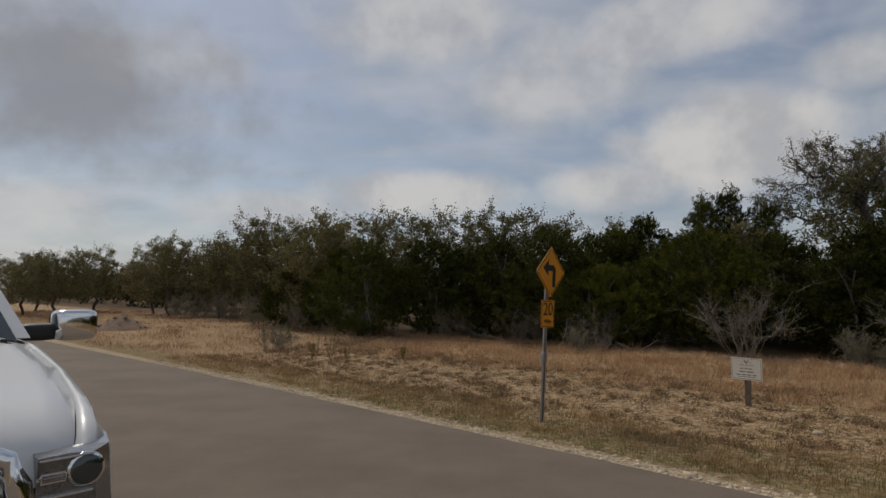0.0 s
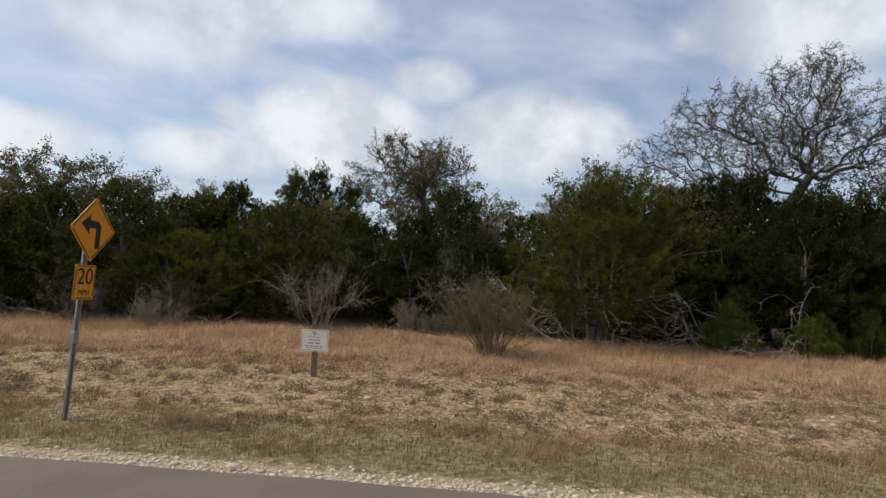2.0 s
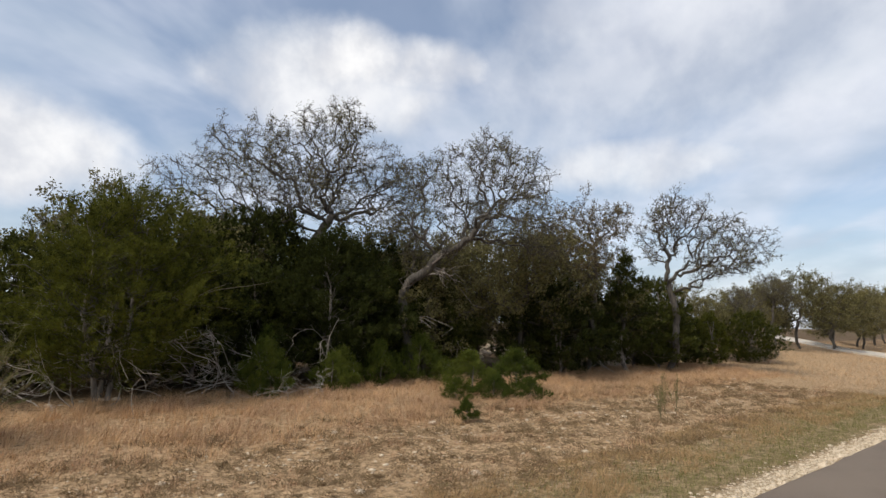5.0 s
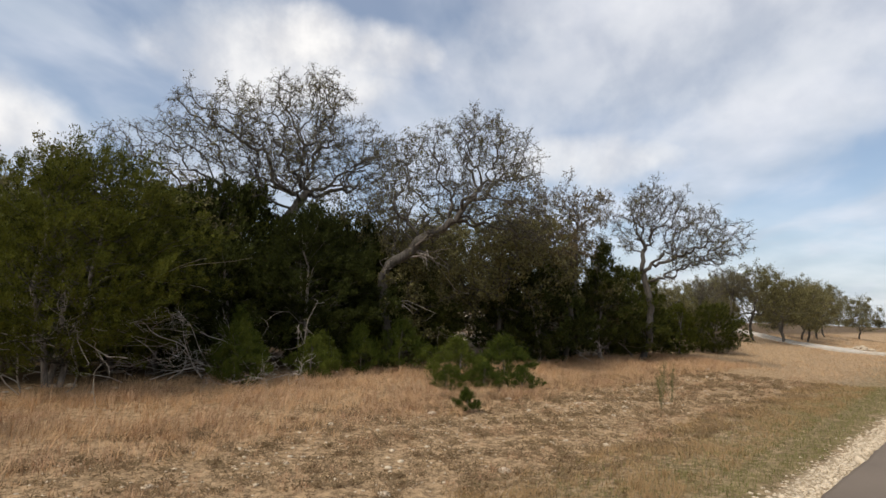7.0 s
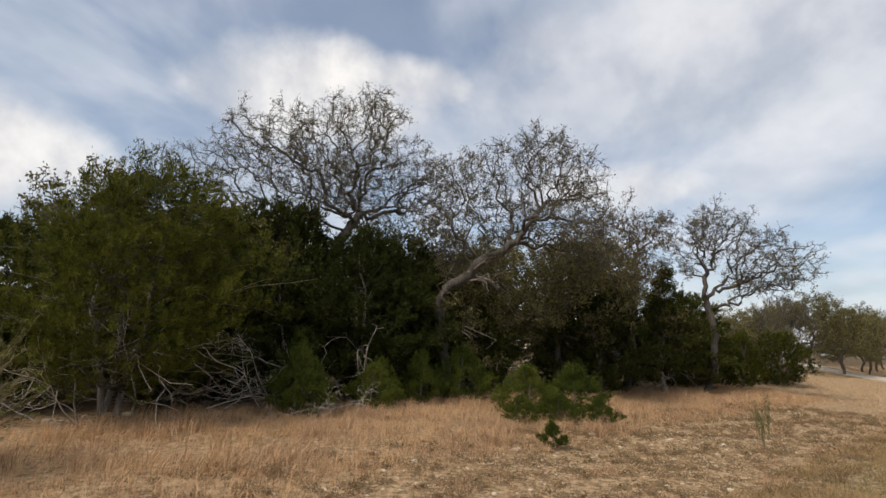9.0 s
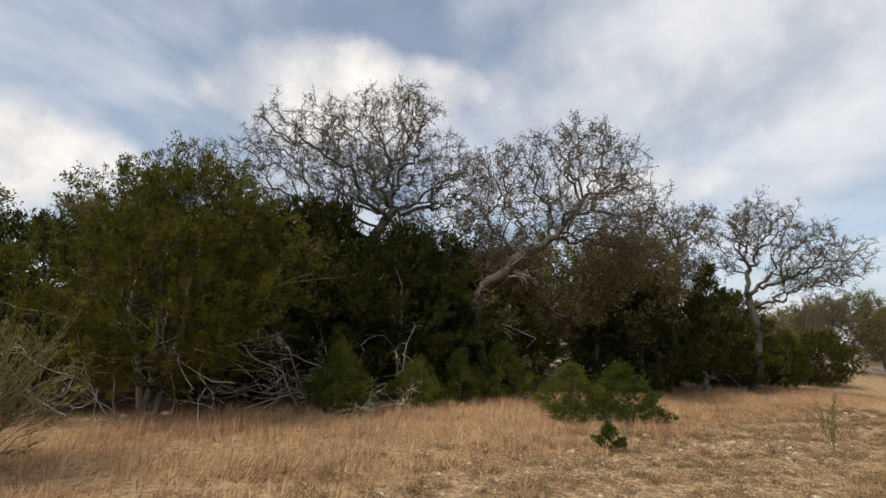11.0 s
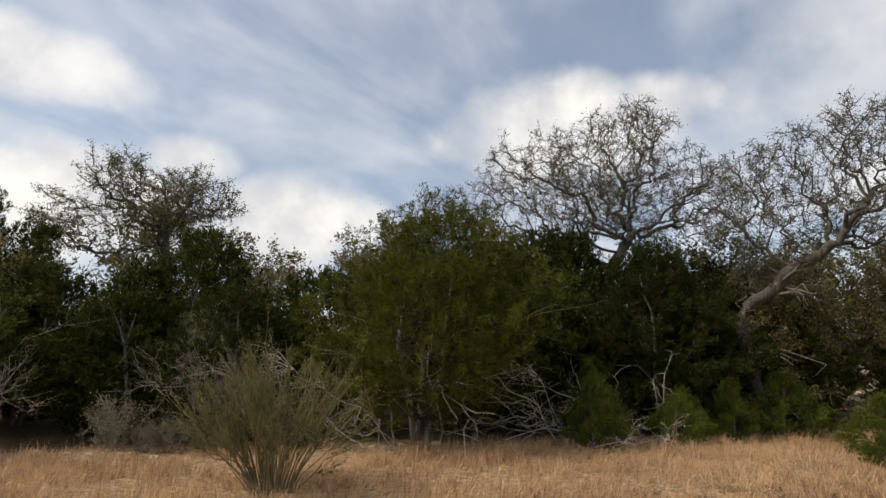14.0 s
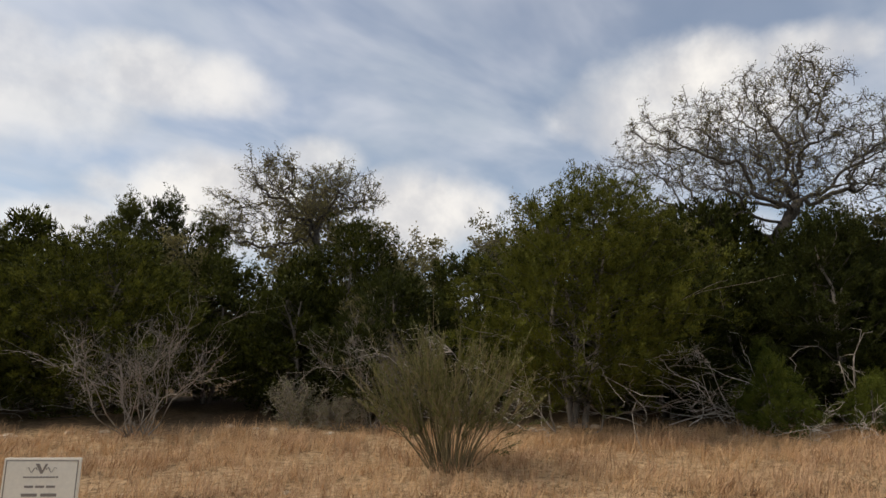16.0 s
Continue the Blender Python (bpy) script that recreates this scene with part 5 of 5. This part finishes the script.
def wand(x, y, h, seed):
    """A thin upright weed stalk with a few side shoots."""
    r = np.random.RandomState(seed)
    ob = new("weed_stalk")
    w, P, W = Wood(), [], []
    for i in range(4):
        a = wander(r, (r.normal(0, 0.03), r.normal(0, 0.03), -0.03), (r.normal(0, 0.10), r.normal(0, 0.10), h * r.uniform(0.6, 1)), 5, 0.12)
        w.tube(a, taper(5, 0.008, 0.003), 3)
        n = 60
        t = r.uniform(0.3, 1, n)[:, None]
        P.append(a[0] + (a[5] - a[0]) * t + r.normal(0, 0.02, (n, 3)))
        W.append(np.tile((0, 0, 1.0), (n, 1)) + r.normal(0, 0.35, (n, 3)))
    me = joined("stalk", [(w.v, w.f), leaf_arrays(r, np.concatenate(P), 0.05, 0.006, 0.2, np.concatenate(W))])
    me.materials.append(M_BROOM_STEM)
    child("stalk", me, M_BROOM, ob)
    stand(ob, x, y)
    return tagged(ob, "thin upright olive weed stalk in dry grass", "weed", "weed stalks")


for i, (x, y, h) in enumerate(((16.6, -0.35, 1.25), (17.4, -0.6, 0.85), (18.0, -0.95, 1.1), (-4.2, 15.3, 0.9), (-4.8, 15.7, 0.75), (-3.8, 15.6, 0.6), (-2.4, 16.6, 0.45), (-7.2, 20.4, 1.2), (-8.4, 20.8, 1.0), (-5.9, 21.6, 1.1))):
    wand(x, y, h, 100 + i)


# ---- beyond the wood's end: a pale concrete drive and its culvert ----
M_CONCRETE = plain("pale_concrete", (0.50, 0.45, 0.38), 0.85, 0, 0.15, 3, 0.004)


def driveway():
    way = [at(52.6, 0.4), at(54.1, 5.2), at(55.2, 10.2), at(56.0, 13.4), at(56.6, 16.5), at(57.6, 22.0), at(59, 36.0)]
    rows = []
    for i, (x, y) in enumerate(way):
        a, b = Vector(way[max(i - 1, 0)]), Vector(way[min(i + 1, len(way) - 1)])
        t = (b - a).normalized()
        q = Vector((t.y, -t.x))
        z = ground_z(x, y) + 0.02
        rows.append([(x + q.x * w, y + q.y * w, z + dz) for w, dz in ((-1.5, -0.3), (-1.5, 0.08), (-1.36, 0.08), (-1.34, 0.0), (1.34, 0.0), (1.36, 0.08), (1.5, 0.08), (1.5, -0.3))])
    bm = loft(rows)
    me = bpy.data.meshes.new("driveway")
    bm.to_mesh(me)
    bm.free()
    structure("driveway", me, M_CONCRETE, "pale concrete driveway with low kerbs climbing into the trees", "driveway")


driveway()


def rock_mesh(seed, size):
    r = np.random.RandomState(seed)
    bm = bmesh.new()
    bmesh.ops.create_icosphere(bm, subdivisions=2, radius=1)
    sc = r.uniform(0.7, 1.3, 3) * size * np.array((1, 1, 0.6))
    for v in bm.verts:
        k = 1 + 0.35 * noise.noise(v.co * 1.3 + Vector((seed, 0, 0))) + 0.15 * noise.noise(v.co * 3 + Vector((0, seed, 0)))
        v.co = Vector((v.co.x * sc[0], v.co.y * sc[1], v.co.z * sc[2])) * k
    me = bpy.data.meshes.new("stone")
    bm.to_mesh(me)
    bm.free()
    return me


M_ROCK = plain("weathered_limestone", (0.50, 0.405, 0.29), 0.9, 0, 0.35, 6, 0.01)
ROCKS = [rock_mesh(i, 1.0) for i in range(6)]
for me in ROCKS:
    me.materials.append(M_ROCK)


def heap(name, x, y, rad, h, n, seed, label):
    r = random.Random(seed)
    ob = new(name)
    for i in range(n):
        a, q = r.uniform(0, 6.283), math.sqrt(r.random())
        k = r.uniform(0.10, 0.24)
        o = new("stone", ROCKS[i % 6])
        o.parent = ob
        o.matrix_basis = Matrix.LocRotScale((rad * q * math.cos(a), rad * q * math.sin(a), h * (1 - q) * r.uniform(0.5, 1) + k * 0.3), Euler((0, 0, r.uniform(0, 6.28))), (k, k, k))
    stand(ob, x, y)
    return tagged(ob, label, "rubble")


def soil_heap(x, y):
    """A small mound of dumped brown soil with clods on it."""
    r = random.Random(12)
    ob = new("soil_heap")
    rows = []
    for i in range(9):
        q = i / 8
        ring = []
        for k in range(25):
            a = 6.2832 * (k % 24) / 24
            w = 1.5 * q * (1 + 0.16 * noise.noise((math.cos(a) * 1.5, math.sin(a) * 1.5, q * 2)))
            z = 0.85 * (1 - q) ** 1.15 + 0.10 * noise.noise((w * math.cos(a) * 2.5, w * math.sin(a) * 2.5, 3)) * (1 - q * q) - 0.04
            ring.append((w * math.cos(a), w * math.sin(a) * 0.8, z))
        rows.append(ring)
    part("mound", loft(rows), M_SOIL, ob, "", True)
    for i in range(26):
        a, q = r.uniform(0, 6.283), math.sqrt(r.uniform(0.03, 1))
        k = r.uniform(0.04, 0.10)
        o = new("clod", CLODS[i % 3])
        o.parent = ob
        o.matrix_basis = Matrix.LocRotScale((1.4 * q * math.cos(a), 1.1 * q * math.sin(a), 0.85 * max(0, 1 - q) ** 1.15 + k * 0.1), Euler((0, 0, a)), (k, k, k))
    stand(ob, x, y)
    return tagged(ob, "low mound of dumped brown soil in dry grass", "soil heap")


M_SOIL = plain("dumped_brown_soil", (0.21, 0.14, 0.095), 0.95, 0, 0.5, 5, 0.03)
CLODS = [rock_mesh(20 + i, 1.0) for i in range(3)]
for me in CLODS:
    me.materials.append(M_SOIL)
soil_heap(-18.6, 27.4)
# pale stones added to stand in for a bright patch glimpsed between the trees
heap("pale_patch_stones", 34.6, 4.5, 1.7, 2.3, 90, 2, "pale limestone heap added for a pale patch behind the trees")
heap("culvert_stones", *at(58.6, 6.0), 0.9, 0.4, 24, 3, "limestone riprap beside a driveway culvert")

# single rocks in the grass at the wood's edge
rr = random.Random(8)
for i in range(46):
    s = rr.uniform(-9, 26)
    d = rr.uniform(11.2, 12.6) if i % 2 else rr.uniform(2.6, 8.0)
    k = rr.uniform(0.05, 0.11) if i % 2 else rr.uniform(0.04, 0.075)
    x, y = at(s, d)
    o = tagged(new("limestone_rock", ROCKS[i % 6]), "pale limestone rock lying in dry grass", "rock", "scattered rocks")
    o.matrix_basis = Matrix.LocRotScale((x, y, ground_z(x, y) + k * 0.15), Euler((0, 0, rr.uniform(0, 6.28))), (k, k, k))
again(lo_sh, 39.2, -9.9, 20, 1.2)


# ---- grass, gravel and stones: what nobody could count ----
gr = np.random.RandomState(71)


def zs(P):
    return np.array([ground_z(x, y) for x, y in P])


def scatter(n, s0, s1, d0, d1, dens=None):
    S, D = gr.uniform(s0, s1, n), gr.uniform(d0, d1, n)
    if dens is not None:
        k = gr.uniform(0, 1, n) < dens(S, D)
        S, D = S[k], D[k]
    return S, D


def patchy(S, D, f, ph=0.0):
    return 0.5 + 0.25 * (np.sin(S * f + 2.1 * np.sin(D * f * 0.8 + ph)) + np.sin(D * f * 1.3 + 1.7 * np.sin(S * f * 0.7 + ph * 2)))


def blades(name, S, D, per, h, width, spread, lean, mat, label, hs=None, comb=0.0):
    """Tufts of thin bent blades as one object."""
    X = U.x * S + N.x * (D + C0)
    Y = U.y * S + N.y * (D + C0)
    Z = zs(np.stack([X, Y], 1))
    n = len(S) * per
    base = np.repeat(np.stack([X, Y, Z], 1), per, 0)
    base[:, :2] += gr.normal(0, spread, (n, 2))
    hh = h * gr.uniform(0.45, 1.15, n) * (1 if hs is None else np.repeat(hs, per))
    a = gr.uniform(0, 6.283, n)
    ln = np.abs(gr.normal(0, lean, n)) * (1 - 0.55 * comb)
    # stems of one tuft are laid over together, most along the wind
    ta = np.repeat(-0.55 + gr.normal(0, 1.5, len(S)) + 5.0 * (patchy(S, D, 0.8, 2.5) - 0.5), per)
    tl = np.repeat(np.abs(gr.normal(0.85, 0.5, len(S))), per) * comb
    dx, dy = np.cos(a) * ln + 0.20 + np.cos(ta) * tl, np.sin(a) * ln - 0.12 + np.sin(ta) * tl
    ln = np.sqrt(dx * dx + dy * dy)
    k = 1 / np.maximum(1, ln / 1.15)
    dx, dy, ln = dx * k, dy * k, ln * k
    side = np.stack([-np.sin(a), np.cos(a), np.zeros(n)], 1) * width
    tip = base + np.stack([dx * hh, dy * hh, hh * np.sqrt(np.maximum(0.15, 1 - ln * ln * 0.6))], 1)
    mid = base * 0.5 + tip * 0.5 + np.stack([-dx * hh * 0.18, -dy * hh * 0.18, hh * (0.06 + 0.10 * comb)], 1)
    base[:, 2] -= 0.02
    v = np.empty((n, 5, 3))
    v[:, 0], v[:, 1], v[:, 2], v[:, 3], v[:, 4] = base - side, base + side, mid + side * 0.7, mid - side * 0.7, tip
    k = np.arange(n)[:, None] * 5
    f = np.concatenate([k + (0, 1, 2), k + (0, 2, 3), k + (3, 2, 4)])
    ob = new(name, mesh_from(name, v.reshape(-1, 3), f))
    ob.data.materials.append(mat)
    return tagged(ob, label, "grass", kind="stuff")


S, D = scatter(15500, -15, 30, 5.9, 12.8, lambda s, d: np.clip((d - 5.8) / 0.9, 0.1, 1) * np.clip((12.6 - d) / 1.4, 0.06, 1) * (0.15 + 0.85 * patchy(s, d, 1.6)))
blades("tall_dry_grass", S, D, 10, 0.27, 0.0038, 0.06, 1.5, M_GRASS, "dense tall tan dry grass before the wood", 0.35 + 1.0 * patchy(S, D, 1.9, 1.0), 1.0)
S, D = scatter(9500, -15, 30, 5.8, 12.8, lambda s, d: np.clip((d - 5.4) / 2.0, 0.1, 1) * np.clip((12.4 - d) / 1.2, 0.06, 1) * (0.2 + 0.8 * patchy(s, d, 1.6, 4.0)))
blades("pale_straw", S, D, 11, 0.30, 0.0034, 0.06, 1.7, M_STRAW, "bleached bent straw in the dry grass", 0.4 + 1.0 * patchy(S, D, 2.1, 3.0), 1.0)
S, D = scatter(3400, -17, 26, 2.6, 7.0, lambda s, d: np.clip(1.0 - 1.0 * np.clip(patchy(s, d * 1.8, 1.5, 2.0) * 2.0, 0, 1), 0.10, 1))
blades("dry_grass_tussocks", S, D, 14, 0.13, 0.0034, 0.05, 1.1, M_GRASS, "short dry tan grass tufts on stony soil", 0.5 + 0.9 * patchy(S, D, 2.3))
S, D = scatter(6200, -17, 24, 1.1, 3.0, lambda s, d: 0.25 + 0.75 * patchy(s, d, 2.1, 3.0))
blades("olive_verge_grass", S, D, 12, 0.14, 0.0036, 0.06, 1.5, M_OLIVE, "rough olive-brown grass between verge and stones", 0.35 + 1.1 * patchy(S, D, 2.9), 0.9)
S, D = scatter(2300, -17, 26, 2.6, 7.4, lambda s, d: 0.15 + 0.85 * patchy(s, d, 3.1, 5.0) ** 2)
blades("olive_weeds", S, D, 12, 0.06, 0.0045, 0.06, 1.4, M_OLIVE, "low olive weed tufts between the stones")
S, D = scatter(8000, -9, 24, 0.5, 3.4, lambda s, d: np.clip(1.25 - np.abs(d - 0.9) * 0.55, 0.05, 1))
D = D + edge_d(S)
blades("short_green_grass", S, D, 8, 0.07, 0.0032, 0.06, 0.9, M_GREEN, "short olive-green verge grass along the gravel")
S, D = scatter(5200, -60, -14, 1.2, 13.0, lambda s, d: 0.15 + 0.85 * patchy(s, d, 1.1, 1.0))
blades("far_dry_grass", S, D, 8, 0.24, 0.008, 0.14, 1.4, M_GRASS, "dry tan grass of the further field")
S, D = scatter(3500, 26, 90, 1.0, 13.0)
blades("far_dry_grass", S, D, 7, 0.16, 0.009, 0.22, 1.8, M_STRAW, "dry tan grass of the further field")

M_STONE = plain("pale_limestone", (0.58, 0.47, 0.33), 0.9, 0, 0.3, 12, 0.01)


def pebbles(name, S, D, size, label, flat=0.55):
    ico = bmesh.new()
    bmesh.ops.create_icosphere(ico, subdivisions=1, radius=1)
    V = np.array([v.co[:] for v in ico.verts])
    F = np.array([[v.index for v in f.verts] for f in ico.faces])
    ico.free()
    n = len(S)
    X, Y = U.x * S + N.x * (D + C0), U.y * S + N.y * (D + C0)
    Z = zs(np.stack([X, Y], 1))
    sc = size * np.exp(gr.normal(0, 0.45, n))
    shp = gr.uniform(0.7, 1.4, (n, 1, 3)) * np.array((1, 1, flat))
    a = gr.uniform(0, 6.283, n)
    P = V[None] * shp * (1 + gr.normal(0, 0.13, (n, len(V), 1))) * sc[:, None, None]
    c, s_ = np.cos(a)[:, None], np.sin(a)[:, None]
    Q = np.stack([P[:, :, 0] * c - P[:, :, 1] * s_, P[:, :, 0] * s_ + P[:, :, 1] * c, P[:, :, 2]], 2)
    Q += np.stack([X, Y, Z + sc * 0.15], 1)[:, None]
    me = mesh_from(name, Q.reshape(-1, 3), (F[None] + np.arange(n)[:, None, None] * len(V)).reshape(-1, 3))
    me.materials.append(M_STONE)
    return tagged(new(name, me), label, "gravel", kind="stuff")


S = gr.uniform(-16, 26, 9000)
D = np.abs(gr.normal(0.16, 0.15, 9000)) + 0.02 + edge_d(S)
pebbles("roadside_gravel", S, D, 0.014, "pale limestone gravel along the road edge")
S, D = scatter(10500, -16, 24, 2.6, 8.0, lambda s, d: np.clip(1 - np.abs(d - 4.9) / 2.4, 0.03, 1) * (0.2 + 0.8 * patchy(s, d, 1.9, 2.0)))
pebbles("field_stones", S, D, 0.017, "pale limestone chips scattered in the field", 0.4)


# low dark mats of dead weed, each casting its own small shade
def mats(n):
    S, D = scatter(n, -17, 24, 2.2, 7.6, lambda s, d: 0.2 + 0.8 * patchy(s, d * 1.6, 2.6, 6.0))
    k = 55
    X, Y = U.x * S + N.x * (D + C0), U.y * S + N.y * (D + C0)
    Z = zs(np.stack([X, Y], 1))
    m = len(S) * k
    c = np.repeat(np.stack([X, Y, Z], 1), k, 0)
    size = np.repeat(gr.uniform(0.04, 0.12, len(S)), k)
    q = gr.normal(0, 1, (m, 3)) * size[:, None]
    q[:, 2] = np.abs(q[:, 2]) * 0.45
    v, f = leaf_arrays(gr, c + q, 0.07, 0.006, 0.1)
    ob = new("dead_weed_mats", mesh_from("dead_weed_mats", v, f))
    ob.data.materials.append(M_WEED)
    return tagged(ob, "low brown dead weed mats on stony soil", "weeds", kind="stuff")


M_WEED = leafy("dead_weed", (0.13, 0.082, 0.046), (0.32, 0.215, 0.125), (0.22, 0.155, 0.085), 0.8, 0.1)
mats(3600)
